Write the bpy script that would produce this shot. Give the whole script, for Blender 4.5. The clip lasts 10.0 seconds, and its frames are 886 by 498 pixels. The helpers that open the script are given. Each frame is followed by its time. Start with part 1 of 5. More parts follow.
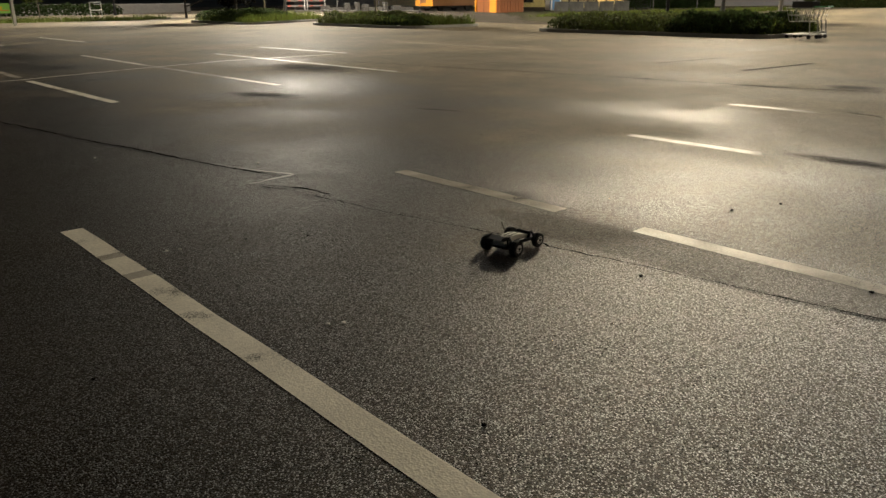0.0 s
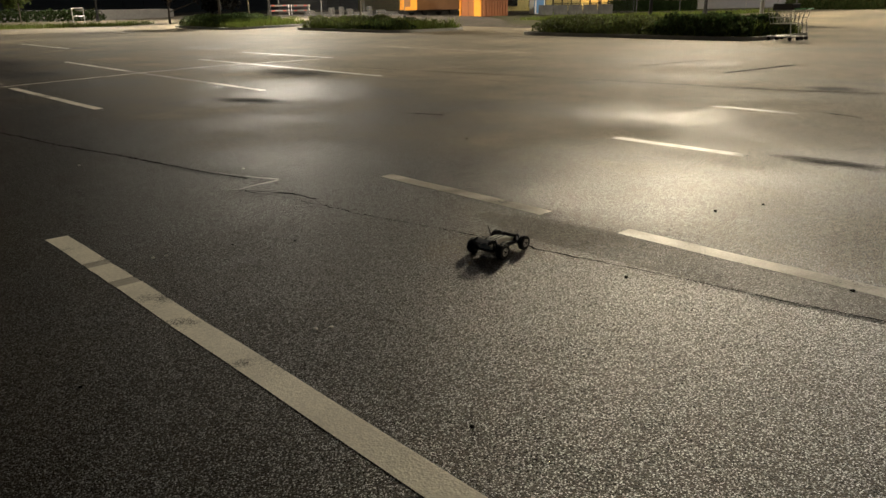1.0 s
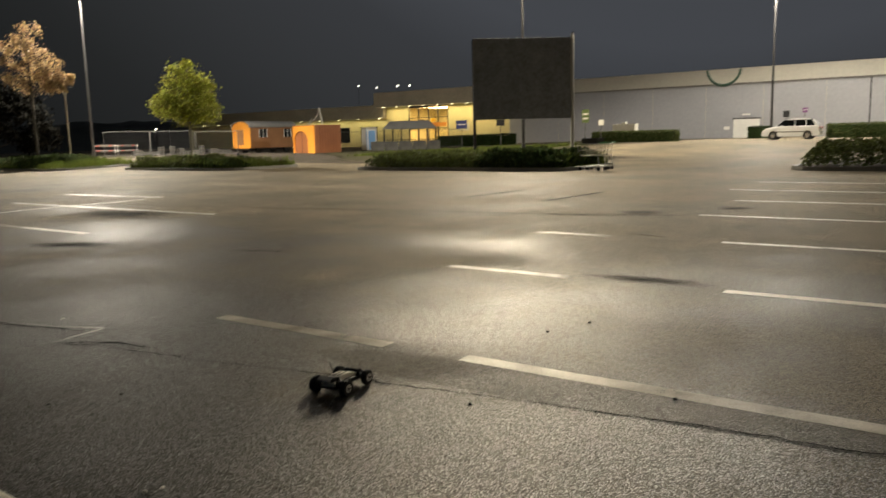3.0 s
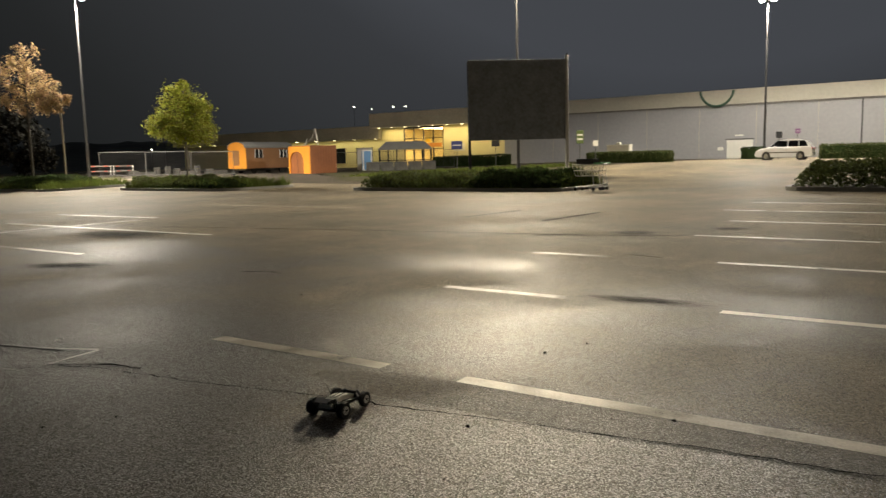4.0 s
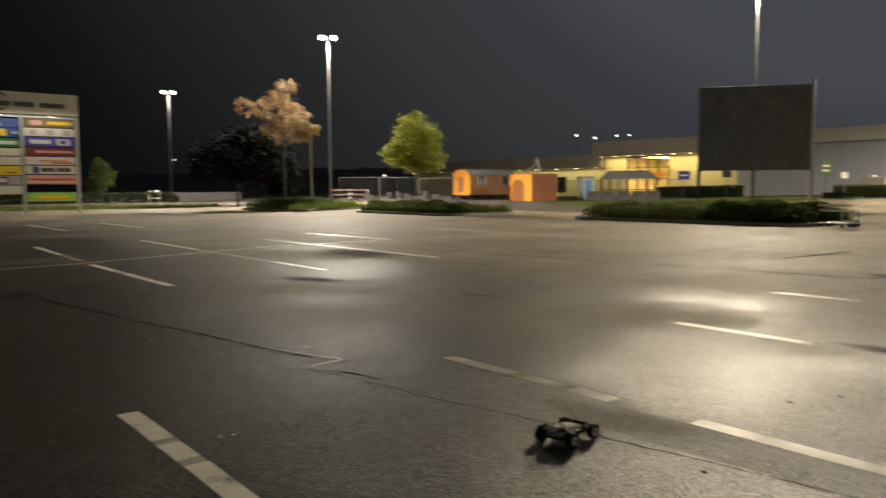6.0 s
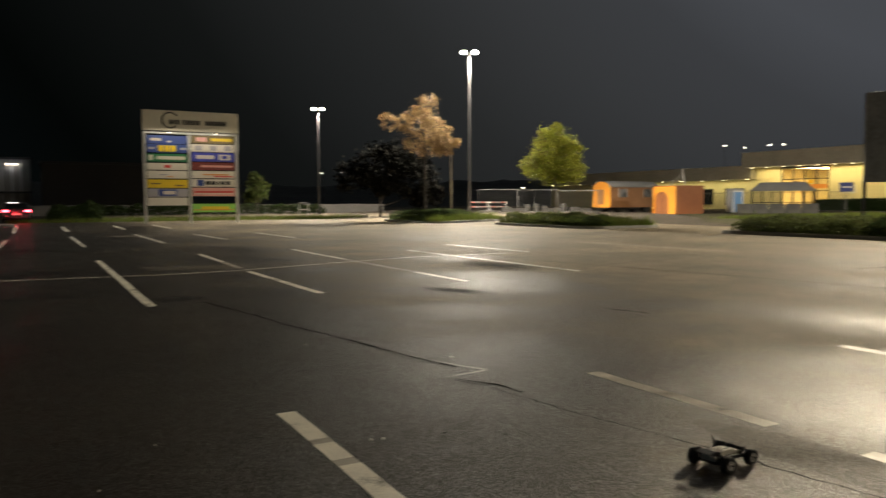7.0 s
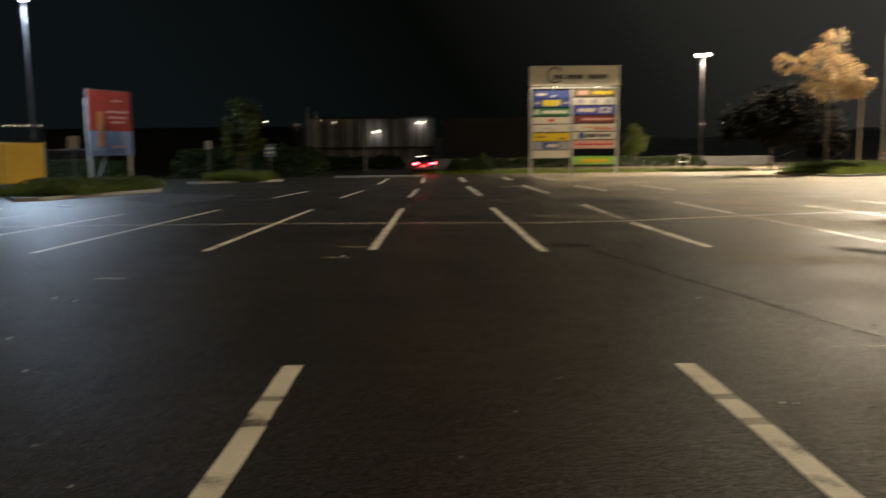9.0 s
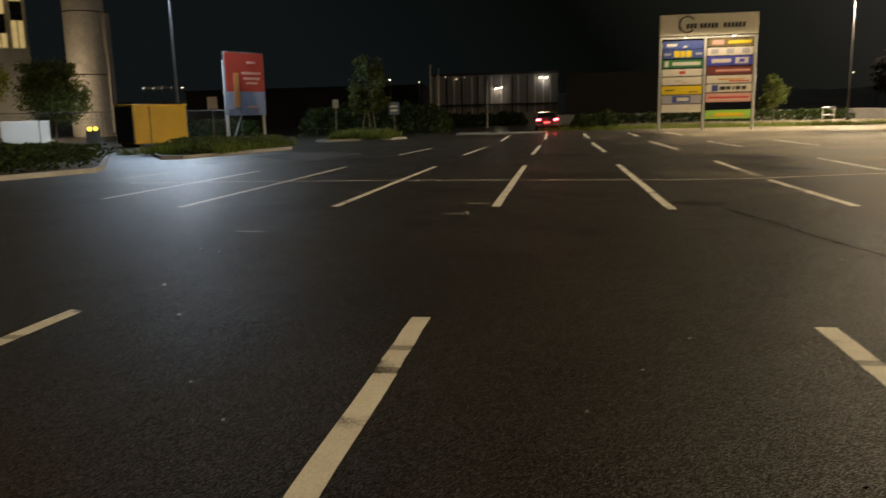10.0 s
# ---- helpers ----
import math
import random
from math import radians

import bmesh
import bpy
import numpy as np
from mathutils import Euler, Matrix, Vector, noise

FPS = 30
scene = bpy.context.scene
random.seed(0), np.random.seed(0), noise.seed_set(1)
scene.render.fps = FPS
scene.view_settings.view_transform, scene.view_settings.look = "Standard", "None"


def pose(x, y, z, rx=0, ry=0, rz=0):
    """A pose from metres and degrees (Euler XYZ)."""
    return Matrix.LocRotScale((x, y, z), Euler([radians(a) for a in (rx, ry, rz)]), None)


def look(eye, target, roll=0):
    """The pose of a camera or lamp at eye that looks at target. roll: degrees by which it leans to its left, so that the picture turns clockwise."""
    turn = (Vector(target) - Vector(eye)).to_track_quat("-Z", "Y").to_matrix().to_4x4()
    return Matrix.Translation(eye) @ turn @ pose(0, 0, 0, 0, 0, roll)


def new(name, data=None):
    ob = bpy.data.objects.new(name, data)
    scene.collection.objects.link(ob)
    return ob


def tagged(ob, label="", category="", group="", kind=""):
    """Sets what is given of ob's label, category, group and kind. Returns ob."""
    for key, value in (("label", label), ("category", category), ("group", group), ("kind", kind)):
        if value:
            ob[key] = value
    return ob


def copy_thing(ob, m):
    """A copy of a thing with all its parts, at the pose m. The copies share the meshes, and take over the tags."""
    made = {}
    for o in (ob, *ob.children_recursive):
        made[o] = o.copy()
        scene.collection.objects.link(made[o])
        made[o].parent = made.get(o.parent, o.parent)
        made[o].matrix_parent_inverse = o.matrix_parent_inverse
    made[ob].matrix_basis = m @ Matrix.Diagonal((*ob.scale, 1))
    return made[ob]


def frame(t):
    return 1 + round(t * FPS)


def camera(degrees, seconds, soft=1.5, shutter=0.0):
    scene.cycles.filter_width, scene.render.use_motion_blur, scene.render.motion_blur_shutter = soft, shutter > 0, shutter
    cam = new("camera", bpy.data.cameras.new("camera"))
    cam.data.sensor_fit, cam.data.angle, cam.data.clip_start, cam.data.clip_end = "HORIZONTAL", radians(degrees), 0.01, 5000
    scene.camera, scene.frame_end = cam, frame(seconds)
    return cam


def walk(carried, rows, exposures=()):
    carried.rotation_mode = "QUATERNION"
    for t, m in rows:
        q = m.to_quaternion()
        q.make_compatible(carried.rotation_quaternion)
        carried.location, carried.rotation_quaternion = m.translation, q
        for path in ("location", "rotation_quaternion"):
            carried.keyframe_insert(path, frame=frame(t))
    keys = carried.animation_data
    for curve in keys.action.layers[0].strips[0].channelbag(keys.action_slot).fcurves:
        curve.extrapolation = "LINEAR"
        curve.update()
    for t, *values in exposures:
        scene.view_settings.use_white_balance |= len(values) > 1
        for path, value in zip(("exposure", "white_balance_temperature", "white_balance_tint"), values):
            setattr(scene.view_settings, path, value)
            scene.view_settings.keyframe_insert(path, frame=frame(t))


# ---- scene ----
cam = camera(60.9, 10.0, soft=1.4, shutter=0.8)
PATH = [
    (0, (-0.236, -0.639, 1.333), (1.022, 0.783, 0.704), -0.4),
    (0.5, (-0.243, -0.648, 1.334), (1.028, 0.761, 0.702), -0.7),
    (1, (-0.246, -0.654, 1.339), (1.039, 0.747, 0.719), -0.7),
    (1.5, (-0.244, -0.666, 1.339), (1.083, 0.717, 0.769), -0.8),
    (2, (-0.256, -0.674, 1.343), (1.179, 0.637, 0.873), -0.6),
    (2.5, (-0.254, -0.675, 1.362), (1.294, 0.537, 0.996), -1.0),
    (3, (-0.241, -0.680, 1.368), (1.376, 0.459, 1.074), -1.4),
    (3.2, (-0.237, -0.676, 1.368), (1.398, 0.442, 1.094), -1.6),
    (3.55, (-0.242, -0.674, 1.371), (1.406, 0.430, 1.118), -1.5),
    (3.95, (-0.249, -0.671, 1.374), (1.387, 0.455, 1.131), -1.4),
    (4.3, (-0.254, -0.668, 1.376), (1.351, 0.502, 1.140), -1.3),
    (4.5, (-0.257, -0.667, 1.378), (1.323, 0.537, 1.148), -1.2),
    (5, (-0.286, -0.654, 1.378), (1.216, 0.651, 1.167), -0.9),
    (5.5, (-0.321, -0.622, 1.383), (1.068, 0.806, 1.198), -0.5),
    (5.7, (-0.335, -0.619, 1.384), (1.000, 0.859, 1.209), -0.4),
    (6.8, (-0.412, -0.606, 1.388), (0.601, 1.114, 1.260), -0.2),
    (7, (-0.426, -0.603, 1.389), (0.526, 1.151, 1.263), -0.2),
    (7.5, (-0.462, -0.589, 1.389), (0.321, 1.247, 1.256), -0.2),
    (8, (-0.467, -0.575, 1.381), (0.099, 1.338, 1.227), -0.4),
    (8.5, (-0.532, -0.562, 1.375), (-0.225, 1.405, 1.183), -0.5),
    (9, (-0.604, -0.540, 1.346), (-0.585, 1.445, 1.103), -0.6),
    (9.5, (-0.628, -0.578, 1.343), (-0.814, 1.391, 1.044), -0.9),
    (10, (-0.639, -0.579, 1.339), (-0.938, 1.367, 0.990), -1.3),
]
# the picture opens up and turns warmer as the camera meets the darker side
walk(cam, [(t, look(e, g, r)) for t, e, g, r in PATH],
     [(0, 0, 6350, 9), (5.5, 0.05, 6300, 9), (7, 0.15, 6400, 9), (8, 0.38, 6550, 10), (9, 0.58, 7300, 11), (10, 0.8, 8000, 11)])

# ---- night sky, lights ----

world = bpy.data.worlds.new("night")
scene.world = world
world.use_nodes = True
nt = world.node_tree
nt.nodes.clear()
w_out = nt.nodes.new("ShaderNodeOutputWorld")
w_bg = nt.nodes.new("ShaderNodeBackground")
w_tc = nt.nodes.new("ShaderNodeTexCoord")
w_dot = nt.nodes.new("ShaderNodeVectorMath")
w_dot.operation = "DOT_PRODUCT"
w_dot.inputs[1].default_value = (0.9, 0.25, 0.7)   # mist over the lit lot glows this way, more so overhead
w_ramp = nt.nodes.new("ShaderNodeValToRGB")
w_ramp.color_ramp.elements[0].position = 0.0
w_ramp.color_ramp.elements[0].color = (0.0024, 0.0038, 0.0047, 1)
w_ramp.color_ramp.elements[1].position = 1.0
w_ramp.color_ramp.elements[1].color = (0.0560, 0.0585, 0.0650, 1)
for at, c in ((0.35, (0.0010, 0.0014, 0.0012, 1)), (0.55, (0.0056, 0.0062, 0.0059, 1)), (0.75, (0.0190, 0.0197, 0.0196, 1)), (0.87, (0.0330, 0.0340, 0.0355, 1)), (0.95, (0.0400, 0.0415, 0.0450, 1))):
    w_ramp.color_ramp.elements.new(at).color = c
nt.links.new(w_tc.outputs["Generated"], w_dot.inputs[0])
nt.links.new(w_dot.outputs["Value"], w_ramp.inputs[0])
nt.links.new(w_ramp.outputs[0], w_bg.inputs[0])
nt.links.new(w_bg.outputs[0], w_out.inputs[0])

WARM, PALE_WARM, COOL = (1.0, 0.83, 0.58), (1.0, 0.88, 0.70), (0.52, 0.73, 1.0)
# masts: x, y, height of the heads, lamp power, colour, facing, spread
MASTS = {
    "a": (31.1, 52.9, 13.4, 46000, PALE_WARM, 150, 145),
    "b": (28.2, 81.6, 11.8, 12000, PALE_WARM, 160, 150),
    "c": (43.5, 23.5, 13.4, 17000, WARM, 118, 168),
    "d": (68.3, 13.5, 13.6, 28000, PALE_WARM, 102, 177),
    "e": (-23.7, 43.6, 10.4, 5200, COOL, 209, 146),
    # f stands unseen behind the camera, added to light fronts that face it
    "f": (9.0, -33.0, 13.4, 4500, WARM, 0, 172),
}
# floodlights thrown out from two of the masts: facing, power, tilt from straight down, spread
THROWS = {"c": (118, 40000, 84, 74), "a": (282, 12500, 78, 92)}


def lamp_light(name, kind, m, power, colour, **kw):
    data = bpy.data.lights.new(name, kind)
    data.energy, data.color = power, colour
    if kind == "SPOT":
        data.spot_size, data.spot_blend, data.shadow_soft_size = kw["spread"], kw["blend"], kw["size"]
    elif kind == "AREA":
        data.shape, data.size, data.size_y = "RECTANGLE", kw["size"], kw["size_y"]
    else:
        data.shadow_soft_size = kw["size"]
    ob = new(name, data)
    ob.matrix_world = m
    return ob


# ---- materials ----
def mat(name, base, rough=0.6, metal=0.0, grain=30.0, vary=0.15, big=1.5, bump=0.0, bump_scale=60.0, emit=None, power=0.0, clear=0.0, island=False, spec=0.5):
    """A surface with colour varied at two scales and a fine relief."""
    m = bpy.data.materials.new(name)
    m.use_nodes = True
    n, l = m.node_tree.nodes, m.node_tree.links
    b = n["Principled BSDF"]
    b.inputs["Roughness"].default_value, b.inputs["Metallic"].default_value = rough, metal
    b.inputs["Coat Weight"].default_value, b.inputs["Specular IOR Level"].default_value = clear, spec
    if emit:
        b.inputs["Emission Color"].default_value, b.inputs["Emission Strength"].default_value = (*emit, 1), power
    tc = n.new("ShaderNodeTexCoord")
    fine, coarse = n.new("ShaderNodeTexNoise"), n.new("ShaderNodeTexNoise")
    fine.inputs["Scale"].default_value, coarse.inputs["Scale"].default_value = grain, big
    fine.inputs["Detail"].default_value = coarse.inputs["Detail"].default_value = 4
    add = n.new("ShaderNodeMath")
    add.operation = "ADD"
    hsv = n.new("ShaderNodeHueSaturation")
    hsv.inputs["Color"].default_value = (*base, 1)
    rng = n.new("ShaderNodeMapRange")
    rng.inputs["From Min"].default_value, rng.inputs["From Max"].default_value = 0.6, 1.4
    rng.inputs["To Min"].default_value, rng.inputs["To Max"].default_value = 1 - vary, 1 + vary
    l.new(tc.outputs["Object"], fine.inputs["Vector"])
    l.new(tc.outputs["Object"], coarse.inputs["Vector"])
    l.new(fine.outputs["Fac"], add.inputs[0])
    l.new(coarse.outputs["Fac"], add.inputs[1])
    l.new(add.outputs[0], rng.inputs["Value"])
    l.new(hsv.outputs[0], b.inputs["Base Color"])
    if island:
        geo = n.new("ShaderNodeNewGeometry")
        mul = n.new("ShaderNodeMath")
        mul.operation = "MULTIPLY"
        r2 = n.new("ShaderNodeMapRange")
        r2.inputs["To Min"].default_value, r2.inputs["To Max"].default_value = 0.55, 1.4
        l.new(geo.outputs["Random Per Island"], r2.inputs["Value"])
        l.new(rng.outputs[0], mul.inputs[0])
        l.new(r2.outputs[0], mul.inputs[1])
        l.new(mul.outputs[0], hsv.inputs["Value"])
        r3 = n.new("ShaderNodeMapRange")
        r3.inputs["To Min"].default_value, r3.inputs["To Max"].default_value = 0.47, 0.52
        l.new(geo.outputs["Random Per Island"], r3.inputs["Value"])
        l.new(r3.outputs[0], hsv.inputs["Hue"])
    else:
        l.new(rng.outputs[0], hsv.inputs["Value"])
    if bump:
        bn = n.new("ShaderNodeTexNoise")
        bn.inputs["Scale"].default_value, bn.inputs["Detail"].default_value = bump_scale, 3
        bp = n.new("ShaderNodeBump")
        bp.inputs["Strength"].default_value, bp.inputs["Distance"].default_value = bump, 0.01
        l.new(tc.outputs["Object"], bn.inputs["Vector"])
        l.new(bn.outputs["Fac"], bp.inputs["Height"])
        l.new(bp.outputs[0], b.inputs["Normal"])
    return m


def asphalt(name, base, dry, wet, relief, dry_lit_gain=8.0):
    """Wet asphalt: stones of a few millimetres in dark binder, with wetter and drier areas, lightened towards +x as if
    lit.
    """
    m = bpy.data.materials.new(name)
    m.use_nodes = True
    n, l = m.node_tree.nodes, m.node_tree.links
    b = n["Principled BSDF"]
    tc = n.new("ShaderNodeTexCoord")

    def tex(kind, scale, detail=4):
        t = n.new(kind)
        t.inputs["Scale"].default_value = scale
        if kind == "ShaderNodeTexNoise":
            t.inputs["Detail"].default_value = detail
        l.new(tc.outputs["Object"], t.inputs["Vector"])
        return t

    def ranged(src, a, b_, c, d):
        r = n.new("ShaderNodeMapRange")
        for k, v in zip(("From Min", "From Max", "To Min", "To Max"), (a, b_, c, d)):
            r.inputs[k].default_value = v
        l.new(src, r.inputs["Value"])
        return r.outputs[0]

    def math2(op, a, b_):
        x = n.new("ShaderNodeMath")
        x.operation = op
        for i, v in enumerate((a, b_)):
            if isinstance(v, (int, float)):
                x.inputs[i].default_value = v
            else:
                l.new(v, x.inputs[i])
        return x.outputs[0]

    stones = tex("ShaderNodeTexVoronoi", 185)
    stones2 = tex("ShaderNodeTexVoronoi", 300)
    patch = tex("ShaderNodeTexNoise", 0.35, 5)
    blot = tex("ShaderNodeTexNoise", 2.2, 5)
    fine = tex("ShaderNodeTexNoise", 160, 3)
    sep = n.new("ShaderNodeSeparateColor")
    l.new(stones.outputs["Color"], sep.inputs[0])
    v1 = ranged(sep.outputs[0], 0, 1, 0.1, 2.5)
    v2 = ranged(patch.outputs["Fac"], 0.3, 0.7, 0.65, 1.35)
    v3 = ranged(blot.outputs["Fac"], 0.3, 0.7, 0.85, 1.15)
    val = math2("MULTIPLY", math2("MULTIPLY", v1, v2), v3)
    hsv = n.new("ShaderNodeHueSaturation")
    hsv.inputs["Color"].default_value = (*base, 1)
    l.new(hsv.outputs[0], b.inputs["Base Color"])
    damp = math2("ADD", math2("MULTIPLY", patch.outputs["Fac"], 0.7), math2("MULTIPLY", blot.outputs["Fac"], 0.3))
    grit = ranged(sep.outputs[1], 0, 1, -0.16, 0.16)
    # drier towards the planted islands; lamplight there is put into the colour and gloss
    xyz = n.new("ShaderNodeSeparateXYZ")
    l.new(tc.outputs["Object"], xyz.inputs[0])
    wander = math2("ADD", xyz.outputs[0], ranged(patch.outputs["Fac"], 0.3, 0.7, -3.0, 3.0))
    dry_lit = ranged(wander, 3.0, 9.0, 0.0, 1.0)
    rough = math2("ADD", ranged(damp, 0.38, 0.60, wet, dry), grit)
    l.new(math2("ADD", rough, math2("MULTIPLY", dry_lit, 0.25)), b.inputs["Roughness"])
    spark = math2("MULTIPLY", math2("POWER", sep.outputs[2], 4.0), ranged(stones.outputs["Distance"], 0.2, 0.7, 8.5, 0.05))
    gloss = math2("MULTIPLY", ranged(damp, 0.38, 0.62, 0.60, 0.42), ranged(dry_lit, 0, 1, 1.0, 0.26))
    l.new(math2("MULTIPLY", gloss, math2("ADD", spark, 0.09)), b.inputs["Specular IOR Level"])
    # lifts the colour there, standing in for lamplight
    l.new(math2("MULTIPLY", val, ranged(dry_lit, 0, 1, 1.0, dry_lit_gain)), hsv.inputs["Value"])
    h = math2("ADD", math2("MULTIPLY", stones.outputs["Distance"], -1.0), math2("MULTIPLY", stones2.outputs["Distance"], -0.4))
    h = math2("ADD", h, math2("MULTIPLY", fine.outputs["Fac"], 0.35))
    bp = n.new("ShaderNodeBump")
    bp.inputs["Strength"].default_value, bp.inputs["Distance"].default_value = relief, 0.0036
    l.new(h, bp.inputs["Height"])
    l.new(bp.outputs[0], b.inputs["Normal"])
    return m


def damp_spot(name, base):
    """A dull dark stain that thins out towards its ragged edge."""
    m = mat(name, base, 0.8, grain=90, vary=0.5, bump=1.0, bump_scale=120, spec=0.15)
    n, l = m.node_tree.nodes, m.node_tree.links
    b = n["Principled BSDF"]
    tc, ln, no = n.new("ShaderNodeTexCoord"), n.new("ShaderNodeVectorMath"), n.new("ShaderNodeTexNoise")
    ln.operation = "LENGTH"
    no.inputs["Scale"].default_value, no.inputs["Detail"].default_value = 2.5, 8
    l.new(tc.outputs["Object"], ln.inputs[0])
    l.new(tc.outputs["Object"], no.inputs["Vector"])
    sub = n.new("ShaderNodeMath")
    sub.operation = "SUBTRACT"
    l.new(no.outputs["Fac"], sub.inputs[0])
    l.new(ln.outputs["Value"], sub.inputs[1])
    r = n.new("ShaderNodeMapRange")
    for k, v in zip(("From Min", "From Max", "To Min", "To Max"), (-0.45, 0.35, 0.0, 0.85)):
        r.inputs[k].default_value = v
    l.new(sub.outputs[0], r.inputs["Value"])
    l.new(r.outputs[0], b.inputs["Alpha"])
    return m


def worn_paint(name, base, keep, soft=0.05):
    """Road paint, worn through to the asphalt in spots."""
    m = mat(name, base, 0.5, grain=60, vary=0.25, big=3)
    n, l = m.node_tree.nodes, m.node_tree.links
    b = n["Principled BSDF"]
    tc = n.new("ShaderNodeTexCoord")
    no, no2 = n.new("ShaderNodeTexNoise"), n.new("ShaderNodeTexVoronoi")
    no.inputs["Scale"].default_value, no.inputs["Detail"].default_value = 2.6, 10
    no2.inputs["Scale"].default_value = 110
    l.new(tc.outputs["Object"], no.inputs["Vector"])
    l.new(tc.outputs["Object"], no2.inputs["Vector"])
    # worn away first in the hollows between the stones
    hollow = n.new("ShaderNodeMath")
    hollow.operation = "MULTIPLY_ADD"
    hollow.inputs[1].default_value = 0.16
    l.new(no2.outputs["Distance"], hollow.inputs[0])
    l.new(no.outputs["Fac"], hollow.inputs[2])
    r = n.new("ShaderNodeMapRange")
    for k, v in zip(("From Min", "From Max", "To Min", "To Max"), (keep - soft, keep + 2 * soft, 1.0, 0.0)):
        r.inputs[k].default_value = v
    l.new(hollow.outputs[0], r.inputs["Value"])
    l.new(r.outputs[0], b.inputs["Alpha"])
    b.inputs["Specular IOR Level"].default_value = 0.3
    bp = n.new("ShaderNodeBump")
    bp.inputs["Strength"].default_value, bp.inputs["Distance"].default_value = 0.5, 0.003
    l.new(no2.outputs["Distance"], bp.inputs["Height"])
    l.new(bp.outputs[0], b.inputs["Normal"])
    return m


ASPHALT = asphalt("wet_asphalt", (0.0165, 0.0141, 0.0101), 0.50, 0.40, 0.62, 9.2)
ASPHALT_DULL = asphalt("dull_asphalt", (0.018, 0.0158, 0.012), 0.62, 0.52, 0.62)
ASPHALT_OLD = asphalt("old_asphalt", (0.030, 0.026, 0.021), 0.8, 0.65, 0.9, 1.7)
PUDDLE = damp_spot("soaked_asphalt", (0.010, 0.009, 0.008))
TAR = mat("tar", (0.004, 0.0035, 0.003), 0.95, grain=90, spec=0.0)
PAINT = worn_paint("line_paint", (0.74, 0.70, 0.58), 0.72)
PAINT_DIRTY = worn_paint("tyre_blackened_paint", (0.36, 0.33, 0.27), 0.70)
PAINT_WORN = worn_paint("faded_line_paint", (0.46, 0.42, 0.34), 0.62, 0.2)
KERB = mat("kerb_concrete", (0.20, 0.195, 0.175), 0.7, grain=40, vary=0.3, bump=0.4)
SOIL = mat("soil", (0.05, 0.045, 0.025), 0.9, grain=12, vary=0.5, bump=0.6, bump_scale=20)
GRASS = mat("grass_blades", (0.10, 0.13, 0.025), 0.75, spec=0.2, island=True, vary=0.3)
SHRUB = mat("shrub_leaves", (0.075, 0.092, 0.030), 0.75, spec=0.2, island=True, vary=0.3)
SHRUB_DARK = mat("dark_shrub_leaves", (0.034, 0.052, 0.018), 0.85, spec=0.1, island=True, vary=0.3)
LEAF_GREEN = mat("yellow_green_leaves", (0.31, 0.33, 0.05), 0.65, spec=0.25, island=True, vary=0.25)
LEAF_ORANGE = mat("autumn_leaves", (0.26, 0.178, 0.088), 0.65, spec=0.25, island=True, vary=0.25)
LEAF_MID = mat("mid_green_leaves", (0.13, 0.17, 0.05), 0.65, spec=0.25, island=True, vary=0.25)
# near-black: the tree's lack of light is put into its leaf colour
LEAF_UNLIT = mat("unlit_leaves", (0.005, 0.005, 0.004), 0.95, spec=0.05, island=True, vary=0.25)
BARK = mat("bark", (0.12, 0.10, 0.075), 0.85, grain=25, vary=0.35, bump=0.6)
BARK_DARK = mat("dark_bark", (0.035, 0.03, 0.024), 0.85, grain=25, vary=0.35, bump=0.6)
BARK_PALE = mat("pale_bark", (0.24, 0.21, 0.17), 0.8, grain=25, vary=0.3, bump=0.5)
ZINC = mat("galvanised_steel", (0.10, 0.10, 0.098), 0.6, 0.1, grain=18, vary=0.15)
MAST_STEEL = mat("grey_mast_steel", (0.032, 0.032, 0.034), 0.6, 0.0, grain=18, vary=0.2)
ALU = mat("painted_aluminium", (0.46, 0.46, 0.44), 0.4, 0.3, grain=18, vary=0.12)
DARK = mat("dark_metal", (0.03, 0.03, 0.032), 0.5, 0.4)
# lightened to blue-grey, so the mist veil over the board is in its colour
MIST_GREY = mat("mist_veiled_board", (0.17, 0.188, 0.23), 0.6, grain=6, vary=0.3)
RUBBER = mat("black_rubber", (0.014, 0.014, 0.014), 0.75, grain=50, bump=0.4)
WHITE = mat("white_paint", (0.72, 0.71, 0.67), 0.4, grain=9, vary=0.08)
CAR_WHITE = mat("white_car_paint", (0.74, 0.76, 0.80), 0.25, clear=0.8, grain=5, vary=0.04)
CAR_GREY = mat("dark_grey_car_paint", (0.05, 0.05, 0.055), 0.25, 0.5, clear=0.8, grain=5, vary=0.06)
LAWN = mat("lawn", (0.050, 0.048, 0.026), 0.9, grain=6, vary=0.5, big=0.4, bump=0.8, bump_scale=30, spec=0.1)
DIRTY_WHITE = mat("dirty_white_plastic", (0.13, 0.125, 0.115), 0.6, grain=8, vary=0.2)
GLASS_DARK = mat("tinted_glass", (0.012, 0.014, 0.016), 0.06, grain=3, vary=0.1)
WALL_GREY = mat("light_grey_cladding", (0.31, 0.31, 0.33), 0.6, grain=3, vary=0.10, big=0.15)
WALL_CREAM = mat("cream_fascia", (0.46, 0.44, 0.38), 0.6, grain=3, vary=0.10, big=0.2)
WALL_YELLOW = mat("pale_yellow_render", (0.62, 0.55, 0.30), 0.75, grain=6, vary=0.10, big=0.3, bump=0.2)
FASCIA = mat("olive_grey_roof_edge", (0.50, 0.45, 0.34), 0.7, grain=4, vary=0.2, big=0.3)
ORANGE = mat("orange_paint", (0.72, 0.29, 0.03), 0.45, grain=10, vary=0.12, big=0.8)
